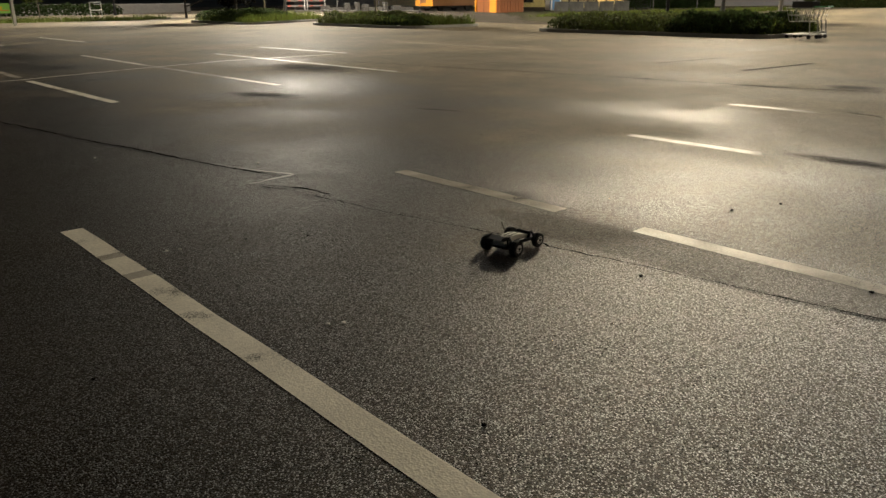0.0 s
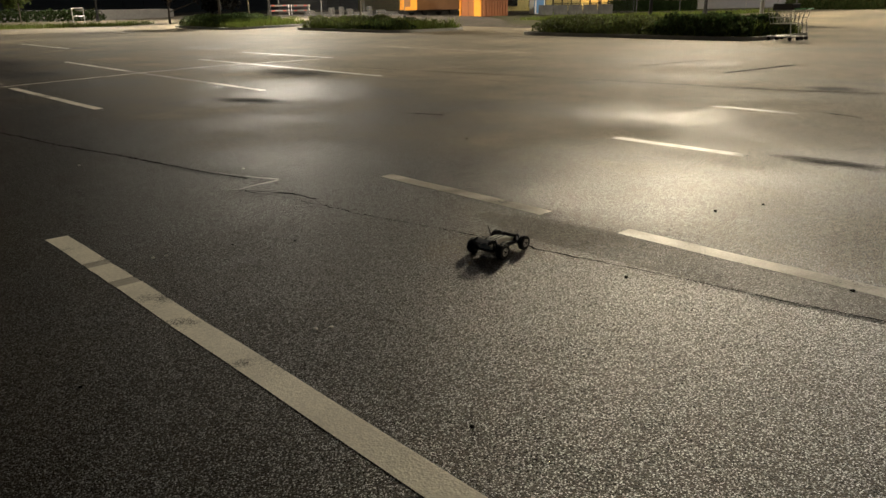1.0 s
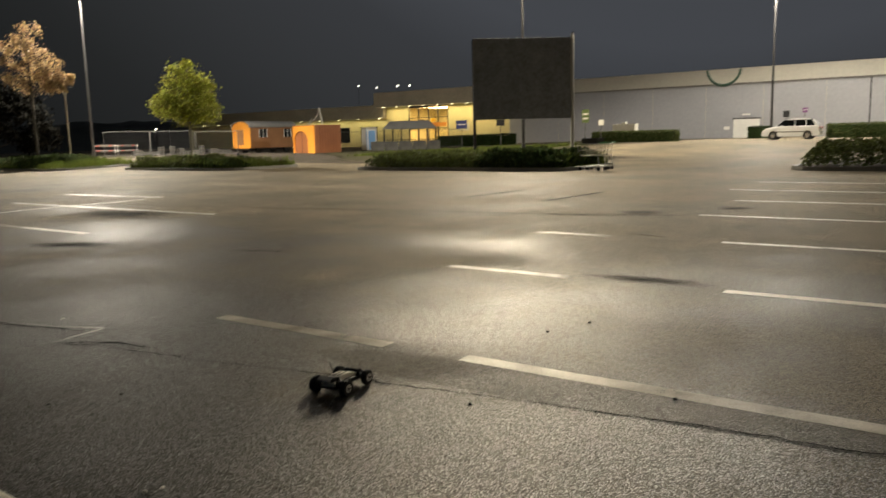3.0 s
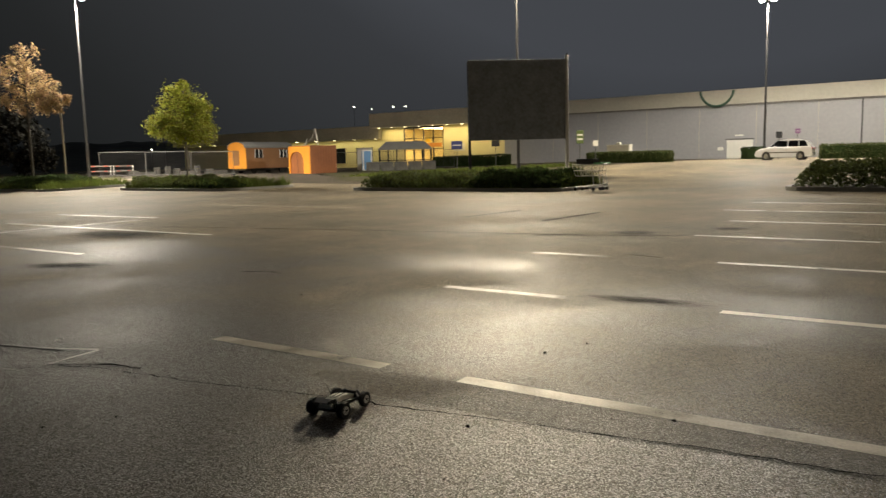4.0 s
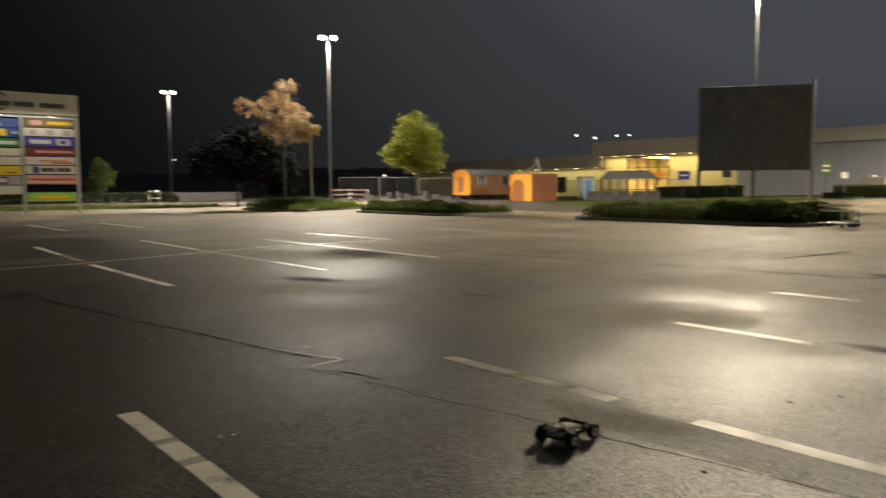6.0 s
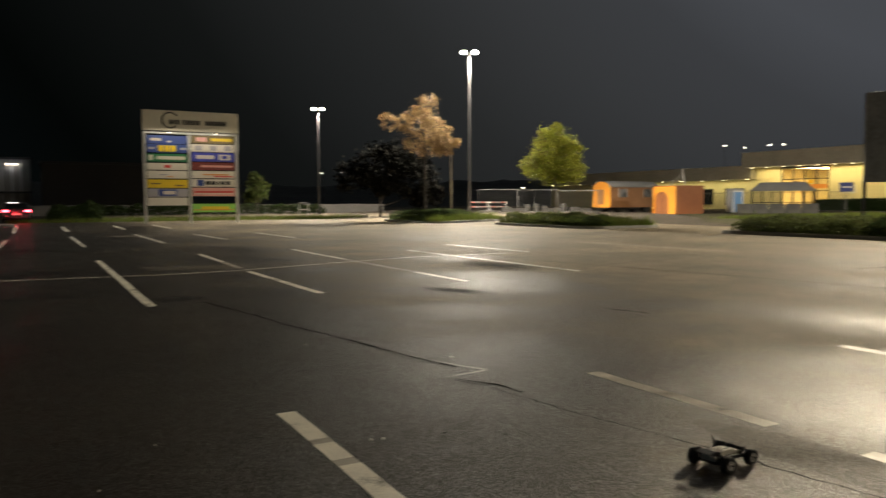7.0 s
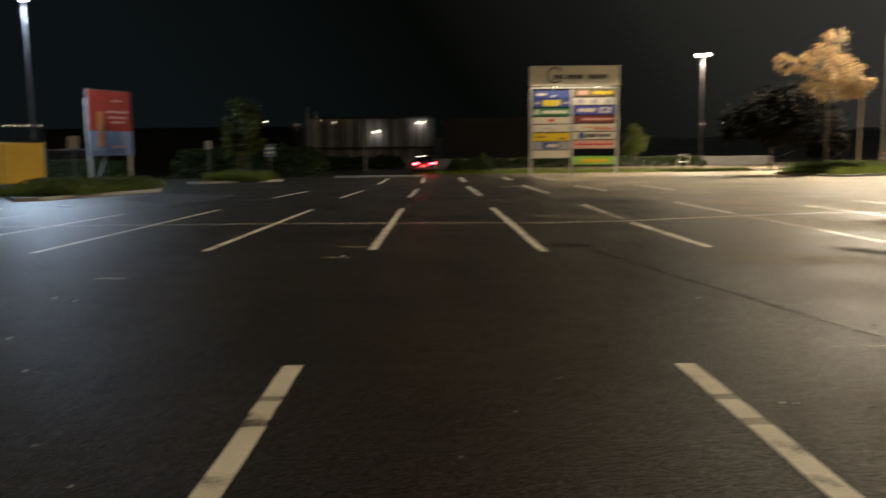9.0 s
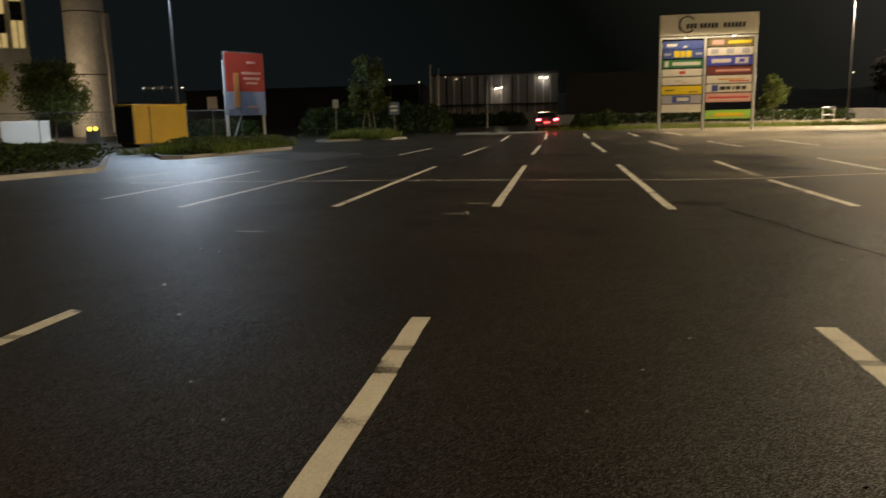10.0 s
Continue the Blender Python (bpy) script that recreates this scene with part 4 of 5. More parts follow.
def toilet():
    t = thing("portable_toilet", "white and blue portable toilet cabin", "toilet cabin", stand(49.6, 78, -62))
    part("cabin", box(B(), (0, 0, 1.12), (1.15, 1.15, 2.1), 0.04), WHITE, t)
    part("door", box(B(), (0.58, 0.0, 1.08), (0.06, 0.8, 1.9), 0.01), TOILET_BLUE, t)
    part("corner_panel", box(B(), (0.52, -0.58, 1.1), (0.1, 0.05, 1.9), 0.01), TOILET_BLUE, t)
    bm = B()
    prism(bm, [(-0.62, 2.17), (0.62, 2.17), (0.4, 2.36), (-0.4, 2.36)], -0.6, 0.6)
    part("roof", bm, ALU, t)
    part("skid", box(B(), (0, 0, 0.04), (1.2, 1.2, 0.08)), DARK, t)


toilet()


def shelter():
    t = thing("trolley_shelter", "trolley shelter with grey gabled roof on slim posts", "shelter", stand(52.65, 80))
    for x in np.linspace(-2.7, 2.7, 7):
        for y in (-1.1, 1.1):
            part("post", box(B(), (float(x), y, 1.05), (0.1, 0.1, 2.1)), DARK, t)
    bm = B()
    v = [bm.verts.new(p) for p in ((-2.9, -1.3, 2.1), (2.9, -1.3, 2.1), (2.9, 1.3, 2.1), (-2.9, 1.3, 2.1), (-2.0, 0, 2.95), (2.0, 0, 2.95))]
    for f in ((0, 1, 5, 4), (2, 3, 4, 5), (1, 2, 5), (3, 0, 4), (0, 3, 2, 1)):
        bm.faces.new([v[i] for i in f])
    part("roof", bm, ROOFING, t)
    part("rail", box(B(), (0, -1.1, 1.0), (5.4, 0.06, 0.08)), DARK, t)


shelter()
for i in range(5):
    az = 50.2 + i * 1.05
    solid("concrete_block", box(B(), (0, 0, 0.45), (1.32, 0.6, 0.9), 0.03), paint("sprayed_concrete", (0.08, 0.08, 0.078), 0.5), "grey concrete block covered in worn paint", "barrier", "concrete blocks before the shelter", m=stand(az, 75))


def rect_hedge(label, x0, y0, x1, y1, h, n, material, seed):
    rng = np.random.default_rng(seed)
    x, y, z = rng.uniform(x0, x1, n), rng.uniform(y0, y1, n), rng.uniform(0, h, n)
    side = rng.integers(0, 4, n)
    x = np.where(side == 0, x0 + rng.normal(0, 0.05, n), x)
    y = np.where(side == 1, y0 + rng.normal(0, 0.05, n), np.where(side == 2, y1 + rng.normal(0, 0.05, n), y))
    z = np.where(side == 3, h + rng.normal(0, 0.05, n), z)
    c = np.stack([x, y, ground_z(x, y) + z], 1)
    t = thing("hedge", label, "hedge", None, "clipped hedges")
    ob = new("foliage", quads_mesh("foliage", leaf_quads(rng, c, 0.14), n, material))
    ob.parent = t
    z0 = gz((x0 + x1) / 2, (y0 + y1) / 2)
    # solid box closes the gaps; its dark green stands for shade inside
    slab("shade_core", x0 + 0.08, x1 - 0.08, y0 + 0.08, y1 - 0.08, z0, z0 + h - 0.08, SHRUB_DARK, t)


rect_hedge("clipped green hedge before the store wall", 65.5, 20.8, 66.8, 28.4, 0.95, 7000, SHRUB, 1)
rect_hedge("clipped green hedge behind a parked car", 71, -6, 72.2, 9.6, 1.15, 9000, SHRUB, 2)
rect_hedge("low dark hedge before the entrance", 74, 42, 75.2, 52, 1.2, 6000, SHRUB_DARK, 3)
rect_hedge("low hedge beside the delivery door", 78, 15.6, 79, 17.6, 1.1, 1500, SHRUB_DARK, 4)


def utility_box():
    t = thing("utility_box", "cream utility cabinet behind a hedge", "utility box", pose(68.2, 26.3, gz(68.2, 26.3)))
    part("cabinet", box(B(), (0, 0, 0.8), (0.8, 2.2, 1.6), 0.03), WALL_CREAM, t)
    part("lid", box(B(), (0, 0, 1.64), (0.9, 2.3, 0.08), 0.02), WALL_CREAM, t)
    part("vent", box(B(), (0, 0.1, 1.78), (0.3, 0.4, 0.2), 0.02), WALL_CREAM, t)


utility_box()


def post_sign(label, x, y, h, w, ph, colour, face, back=None, bars=0):
    t = thing("traffic_sign", label, "sign", pose(x, y, gz(x, y), 0, 0, face), "signs on posts")
    part("post", rod(B(), (0, 0, 0), (0, 0, h), 0.035, n=8), ZINC, t)
    p = part("sign_plate", box(B(), (0, -0.05, h - ph / 2), (w, 0.03, ph), 0.01), colour, t)
    for k in range(bars):
        part("lettering_bar", box(B(), (0, -0.072, h - ph * (k + 1) / (bars + 1)), (w * 0.7, 0.012, ph * 0.12)), WHITE, p)
    return t


SIGN_GREEN, SIGN_BLUE = paint("green_sign", (0.09, 0.13, 0.04)), paint("blue_sign", (0.025, 0.04, 0.18))
post_sign("green and white sign on a post", *place(65.72, 60), 2.7, 0.55, 1.0, SIGN_GREEN, -66, bars=2)
post_sign("small white sign on a thin post", *place(66.85, 60), 1.9, 0.4, 0.42, WHITE, -67)
post_sign("round dark sign by a parked car", *place(79.3, 72), 2.4, 0.5, 0.55, DARK, -80)
post_sign("purple and white no-stopping sign", *place(80.45, 72), 2.6, 0.4, 0.4, paint("purple_sign", (0.16, 0.06, 0.17)), -80, bars=1)
post_sign("blue parking sign on a post", *place(56.55, 70), 2.6, 1.0, 0.75, SIGN_BLUE, -57, bars=1)
post_sign("sign on a post before the lit entrance", *place(59.45, 75), 2.6, 0.8, 0.6, DARK, -60)


def billboard_back():
    a, b_ = Vector((36.9, 23.1)), Vector((40.5, 18.5))
    d = b_ - a
    t = thing("billboard", "large black billboard greyed by mist, seen from its unlit back", "billboard", pose(a.x, a.y, gz(38, 21), 0, 0, math.degrees(math.atan2(d.y, d.x))))
    L = d.length
    part("panel", box(B(), (L / 2, 0, 4.45), (L, 0.12, 4.55), 0.01), MIST_GREY, t)
    for x in (0.06, L - 0.06):
        part("post", box(B(), (x, 0.16, 3.3), (0.16, 0.16, 6.7), 0.01), DARK, t)
    for z in (2.6, 4.4, 6.2):
        part("stiffener", box(B(), (L / 2, 0.1, z), (L - 0.2, 0.06, 0.1)), DARK, t)
    pole = thing("slim_pole", "slim steel pole with a small lamp arm", "pole", pose(*place(64.8, 45), gz(40, 18), 0, 0, 30))
    part("shaft", rod(B(), (0, 0, 0), (0, 0, 6.9), 0.11, 0.09, 10), ALU, pole)
    part("arm", rod(B(), (0, 0, 6.85), (-0.3, 0, 6.9), 0.04, n=8), ZINC, pole)


billboard_back()


def trolley(m):
    t = thing("shopping_trolley", "wire shopping trolley abandoned beside a planted island", "shopping cart", m, "trolleys at the island")
    bm = B()
    for z, x0, x1, w in ((0.55, -0.32, 0.4, 0.2), (0.75, -0.38, 0.45, 0.25), (0.98, -0.42, 0.5, 0.28)):
        for y in (-w, w):
            rod(bm, (x0, y, z), (x1, y, z), 0.012, n=5)
        for x in (x0, x1):
            rod(bm, (x, -w, z), (x, w, z), 0.012, n=5)
    for k in range(7):
        f = k / 6
        for s in (-1, 1):
            rod(bm, (-0.32 + 0.72 * f, s * 0.2, 0.55), (-0.42 + 0.92 * f, s * 0.28, 0.98), 0.008, n=4)
    part("basket", bm, ALU, t)
    bm = B()
    for y in (-0.22, 0.22):
        rod(bm, (-0.42, y, 0.14), (0.42, y, 0.14), 0.018, n=6)
        rod(bm, (-0.42, y, 0.14), (-0.36, y, 0.6), 0.018, n=6)
    rod(bm, (-0.42, -0.22, 0.14), (-0.42, 0.22, 0.14), 0.018, n=6)
    part("frame", bm, ALU, t)
    part("push_bar", rod(B(), (-0.5, -0.28, 1.02), (-0.5, 0.28, 1.02), 0.025, n=8), paint("green_grip", (0.05, 0.3, 0.08)), t)
    for x in (-0.4, 0.4):
        for y in (-0.22, 0.22):
            part("castor", rod(B(), (x, y - 0.02, 0.065), (x, y + 0.02, 0.065), 0.065, n=12), RUBBER, t)
    return t


tr = trolley(pose(26.2, 11.0, 0, 0, 0, 80))
copy_thing(tr, pose(26.75, 10.95, 0, 0, 0, 95))


def tray():
    """A shallow open tray with a rolled rim."""
    bm = box(B(), (0, 0, 0.012), (0.44, 0.66, 0.024), 0.006)
    for x, y, sx, sy in ((0.22, 0, 0.03, 0.7), (-0.22, 0, 0.03, 0.7), (0, 0.335, 0.41, 0.03), (0, -0.335, 0.41, 0.03)):
        box(bm, (x, y, 0.1), (sx, sy, 0.2), 0.008)
    solid("plastic_tray", bm, TRAY_BLACK, "black plastic tray lying on a shopping trolley", "tray", m=pose(26.2, 11.0, 0.992, 0, 0, 170))


TRAY_BLACK = mat("black_plastic", (0.015, 0.015, 0.016), 0.4)
tray()


# ---- site fence and barriers ----
def fence_panel(m, h=2.0, w=3.4):
    t = thing("site_fence_panel", "galvanised mesh site fence panel in a rubber foot", "fence", m, "site fence panels")
    bm = B()
    for x in (-w / 2, w / 2):
        rod(bm, (x, 0, 0.05), (x, 0, h), 0.025, n=6)
    for z in (0.15, h):
        rod(bm, (-w / 2, 0, z), (w / 2, 0, z), 0.025, n=6)
    part("frame", bm, ZINC, t)
    bm = B()
    for k in range(1, 24):
        x = -w / 2 + w * k / 24
        box(bm, (x, 0, h / 2 + 0.07), (0.007, 0.007, h - 0.15))
    for k in range(1, 9):
        box(bm, (0, 0.005, 0.15 + (h - 0.15) * k / 9), (w, 0.006, 0.007))
    part("mesh", bm, GALV_MESH, t)
    for x in (-w / 2, w / 2):
        part("foot", box(B(), (x, 0, 0.06), (0.24, 0.62, 0.12), 0.02), DARK, t)
    return t


fp = fence_panel(stand(32.6, 66))
for az, d, turn in ((35.6, 66, 3), (38.6, 67, -4)):
    copy_thing(fp, stand(az, d, turn))
for az in (47.9, 50.4, 52.9, 55.2):
    copy_thing(fp, stand(az, 84, 2))
for az, d, turn in ((-38.5, 52, 0), (-34.7, 51, 2), (-31.2, 50.5, 0), (-25.4, 52, -2)):
    copy_thing(fp, stand(az, d, turn))


def barrier(m):
    t = thing("site_barrier", "red and white striped plastic site barrier", "barrier", m, "site barriers")
    for z in (0.45, 0.9):
        b_ = part("board", box(B(), (0, 0, z), (2.0, 0.05, 0.15), 0.01), DIRTY_WHITE, t)
        for k in range(2):
            part("stripe", box(B(), (-0.5 + k * 1.0, -0.03, z), (0.3, 0.012, 0.13)), BARRIER_RED, b_)
    for x in (-0.9, 0.9):
        part("leg", box(B(), (x, 0, 0.5), (0.06, 0.06, 1.0)), WHITE, t)
        part("foot", box(B(), (x, 0, 0.05), (0.12, 0.7, 0.1), 0.02), DARK, t)
    return t


br = barrier(stand(32.6, 76, 25))
copy_thing(br, stand(31.1, 74, -3))


# ---- cars ----
def car(label, m, paintm, lit, estate=True):
    """A car along x, nose at +x, with arched sides, glass, lamps and wheels."""
    t = thing("car", label, "car", m)
    L, W = 4.5, 1.76
    if estate:
        t.scale = (0.93, 1.0, 1.07)
    def arch(cx, r=0.36, n=7):
        return [(cx + r * math.cos(a), 0.33 + r * math.sin(a)) for a in np.linspace(0, math.pi, n)]
    low = [(2.18, 0.28), (2.26, 0.42), (2.25, 0.58), (2.16, 0.72), (1.95, 0.83), (1.6, 0.91), (1.2, 0.96), (0.3, 0.98), (-2.1, 1.02), (-2.2, 0.92), (-2.25, 0.7), (-2.25, 0.42), (-2.15, 0.28)]
    under = [(-1.71, 0.25)] + arch(-1.35)[::-1] + [(-0.99, 0.25), (0.99, 0.25)] + arch(1.35)[::-1] + [(1.71, 0.25)]
    bm = B()
    prism(bm, low + under, -W / 2, W / 2)
    long_edges = [e for e in bm.edges if abs(e.verts[0].co.y - e.verts[1].co.y) < 0.01 and min(v.co.z for v in e.verts) > 0.5]
    bmesh.ops.bevel(bm, geom=long_edges, offset=0.06, segments=3, affect="EDGES", profile=0.5)
    part("body", bm, paintm, t)
    if estate:
        cab = [(1.35, 0.93), (0.95, 1.16), (0.5, 1.40), (0.1, 1.52), (-0.5, 1.57), (-1.2, 1.54), (-1.7, 1.44), (-2.0, 1.2), (-2.14, 0.98)]
    else:
        cab = [(0.85, 0.94), (0.2, 1.36), (-0.3, 1.42), (-1.1, 1.38), (-1.85, 1.0)]
    bm = B()
    prism(bm, cab, -W / 2 + 0.1, W / 2 - 0.1)
    for v in bm.verts:
        v.co.y *= 1 - 0.32 * max(0.0, v.co.z - 0.95)
    part("cabin", bm, paintm, t)
    zt = 1.44 if estate else 1.3
    xs = ((1.12, 0.48, -0.30, -0.30), (-0.38, -0.38, -1.14, -1.18), (-1.24, -1.22, -1.66, -1.92)) if estate else ((0.6, 0.15, -0.42, -0.42), (-0.5, -0.5, -1.05, -1.45))
    for s in (-1, 1):
        for q in xs:
            bm = B()
            pts = ((q[0], 1.0), (q[1], zt), (q[2], zt), (q[3], 1.0))
            vs = [bm.verts.new((x, s * (W / 2 - 0.085 - (z - 0.95) * 0.2), z)) for x, z in pts]
            f = bm.faces.new(vs)
            bmesh.ops.solidify(bm, geom=[f], thickness=0.02)
            part("side_window", bm, GLASS_DARK, t)
        part("side_moulding", box(B(), (0, s * (W / 2 + 0.008), 0.58), (2.2, 0.02, 0.06)), DARK, t)
        part("mirror", box(B(), (0.62, s * (W / 2 + 0.06), 1.0), (0.16, 0.18, 0.12), 0.03), paintm, t)
        part("door_handle", box(B(), (-0.35, s * (W / 2 + 0.01), 0.86), (0.2, 0.03, 0.03)), paintm, t)
    bm = B()
    wx = ((1.17, 0.97), (0.44, 1.45)) if estate else ((0.83, 0.98), (0.24, 1.35))
    vs = [bm.verts.new(p) for p in ((wx[0][0], -0.68, wx[0][1]), (wx[0][0], 0.68, wx[0][1]), (wx[1][0], 0.6, wx[1][1]), (wx[1][0], -0.6, wx[1][1]))]
    f = bm.faces.new(vs)
    bmesh.ops.solidify(bm, geom=[f], thickness=-0.03)
    part("windscreen", bm, GLASS_DARK, t)
    bm = B()
    rx = (-2.1, -1.78) if estate else (-1.84, -1.2)
    vs = [bm.verts.new(p) for p in ((rx[0] - 0.0, -0.62, 1.05), (rx[0], 0.62, 1.05), (rx[1], 0.56, 1.38), (rx[1], -0.56, 1.38))]
    f = bm.faces.new(vs)
    bmesh.ops.solidify(bm, geom=[f], thickness=0.03)
    part("rear_window", bm, GLASS_DARK, t)
    for s in (-1, 1):
        part("tail_lamp", box(B(), (-2.22, s * 0.66, 0.84), (0.1, 0.36, 0.14), 0.03), TAIL if lit else TAIL_OFF, t, "glowing red tail lamp" if lit else "")
        part("headlamp", box(B(), (2.14, s * 0.62, 0.66), (0.14, 0.36, 0.13), 0.03), CHROME, t)
    part("number_plate", box(B(), (-2.25, 0, 0.62), (0.03, 0.5, 0.11)), WHITE, t)
    part("rear_bumper", box(B(), (-2.24, 0, 0.42), (0.12, 1.62, 0.2), 0.04), paintm, t)
    part("front_bumper", box(B(), (2.22, 0, 0.42), (0.12, 1.6, 0.22), 0.04), paintm, t)
    for x in (-1.35, 1.35):
        for s in (-1, 1):
            w = part("wheel", rod(B(), (x, s * (W / 2 - 0.2), 0.32), (x, s * (W / 2 - 0.005), 0.32), 0.32, n=20), RUBBER, t)
            part("rim", rod(B(), (x, s * (W / 2 - 0.03), 0.32), (x, s * (W / 2 + 0.008), 0.32), 0.21, 0.19, n=14), CHROME, w)
    return t


car("white estate car parked by the store", pose(65.3, 11.3, gz(65.3, 11.3), 0, 0, 90), CAR_WHITE, False)
car("dark grey saloon car with its red tail lamps lit", pose(-1.5, 60.5, 0, 0, 0, 92), CAR_GREY, True, False)
lamp_light("tail_light", "POINT", Matrix.Translation((-1.5, 57.9, 0.8)), 20, (1.0, 0.04, 0.06), size=0.15)


# ---- shop sign ----
def totem():
    t = thing("centre_sign", "tall steel sign board with rows of coloured shop panels", "sign", pose(6.0, 51.7, 0))
    W = 5.9
    for x in (0.0, 2.8, W):
        part("post", box(B(), (x, 0, 3.0), (0.16, 0.2, 6.0), 0.01), ALU, t)
    hd = part("header", box(B(), (W / 2, -0.02, 6.72), (W + 0.2, 0.26, 1.32), 0.01), paint("cream_header", (0.62, 0.58, 0.46)), t, "cream header board with dark lettering")
    part("beam", box(B(), (W / 2, 0, 5.93), (W, 0.16, 0.12)), ALU, t)
    bm = B()
    pts = [(1.62 + 0.5 * math.cos(a), -0.17, 6.75 + 0.5 * math.sin(a)) for a in np.linspace(0.6, 5.5, 22)]
    for p, q in zip(pts, pts[1:]):
        rod(bm, p, q, 0.045, n=6)
    part("ring_emblem", bm, DARK, hd)
    for x0, n in ((1.55, 3), (2.4, 5), (3.85, 6)):
        for k in range(n):
            part("lettering_bar", box(B(), (x0 + k * 0.23 + 0.1, -0.16, 6.64), (0.17, 0.03, 0.3)), DARK, hd)
    cols = dict(navy=(0.03, 0.06, 0.24), green=(0.02, 0.15, 0.06), white=(0.62, 0.58, 0.5), yellow=(0.70, 0.50, 0.02), grey=(0.34, 0.33, 0.36), blue=(0.05, 0.06, 0.36), maroon=(0.16, 0.03, 0.025), pink=(0.62, 0.32, 0.28), lime=(0.25, 0.55, 0.10), red=(0.55, 0.06, 0.05), black=(0.02, 0.02, 0.02), brown=(0.16, 0.12, 0.05), orange=(0.6, 0.25, 0.05))
    P = {k: paint("sign_" + k, v) for k, v in cols.items()}
    # z0, z1, ground, bars: x from, x to, height share, colour
    left = ((5.2, 5.77, "navy", ((0.1, 0.35, 0.3, "white"), (0.5, 0.6, 0.2, "white"))),
            (4.62, 5.2, "navy", ((0.03, 0.2, 0.25, "grey"), (0.28, 0.42, 0.7, "yellow"), (0.44, 0.56, 0.7, "yellow"), (0.58, 0.72, 0.7, "yellow"), (0.82, 0.98, 0.25, "grey"))),
            (4.02, 4.58, "green", ((0.05, 0.15, 0.6, "white"), (0.24, 0.94, 0.38, "white"))),
            (3.5, 3.98, "white", ((0.42, 0.58, 0.4, "red"),)),
            (2.94, 3.47, "white", ((0.3, 0.5, 0.12, "grey"), (0.48, 0.62, 0.12, "orange"))),
            (2.33, 2.9, "yellow", ((0.08, 0.32, 0.16, "brown"), (0.68, 0.9, 0.16, "brown"))),
            (1.74, 2.31, "grey", ((0.26, 0.72, 0.75, "navy"), (0.38, 0.68, 0.4, "white"))),
            (1.17, 1.72, "white", ()))
    right = ((5.3, 5.85, "brown", ((0.1, 0.35, 0.5, "pink"), (0.45, 0.95, 0.35, "yellow"))),
             (4.74, 5.27, "white", ((0.08, 0.24, 0.6, "grey"), (0.42, 0.58, 0.6, "grey"), (0.76, 0.92, 0.6, "grey"))),
             (4.1, 4.72, "blue", ((0.1, 0.52, 0.4, "white"), (0.62, 0.9, 0.6, "white"), (0.7, 0.82, 0.34, "blue"))),
             (3.53, 4.07, "maroon", ((0.2, 0.95, 0.26, "pink"),)),
             (2.98, 3.5, "white", ((0.25, 0.85, 0.16, "orange"), (0.5, 0.95, 0.16, "red"))),
             (2.42, 2.95, "white", ((0.12, 0.26, 0.75, "navy"), (0.3, 0.42, 0.45, "black"), (0.44, 0.54, 0.45, "black"), (0.58, 0.62, 0.45, "black"), (0.65, 0.75, 0.45, "black"), (0.78, 0.88, 0.45, "black"))),
             (1.78, 2.38, "pink", ((0.05, 0.95, 0.22, "red"), (0.05, 0.95, 0.1, "white"))),
             (0.7, 1.3, "lime", ((0.2, 0.85, 0.35, "yellow"), (0.03, 0.97, 0.1, "orange"))))
    for x0, x1, rows in ((0.14, 2.66, left), (2.94, 5.76, right)):
        for z0, z1, g, bars in rows:
            p = part("shop_panel", box(B(), ((x0 + x1) / 2, -0.03, (z0 + z1) / 2), (x1 - x0, 0.1, z1 - z0 - 0.03), 0.008), P[g], t)
            for k, (a, b_, h, c) in enumerate(bars):
                off = 0.0 if k == 0 or len(bars) > 2 else (-0.12 * k if h < 0.3 else 0)
                part("lettering_bar", box(B(), (x0 + (x1 - x0) * (a + b_) / 2, -0.088 - 0.004 * k, (z0 + z1) / 2 + off), ((b_ - a) * (x1 - x0), 0.012, h * (z1 - z0))), P[c], p)
    for x in (1.5, 4.4):
        s = part("spotlight", box(B(), (x, -0.55, 5.98), (0.2, 0.14, 0.1), 0.02), DARK, t)
        part("arm", rod(B(), (x, -0.1, 5.95), (x, -0.5, 6.0), 0.02, n=6), ALU, s)
        part("lens", box(B(), (x, -0.55, 5.92), (0.16, 0.1, 0.02)), BULB, s)
    lamp_light("sign_light", "AREA", Matrix.Translation((8.95, 50.7, 6.0)) @ pose(0, 0, 0, 18, 0, 0), 48, (1.0, 0.88, 0.68), size=5.4, size_y=0.12)


totem()


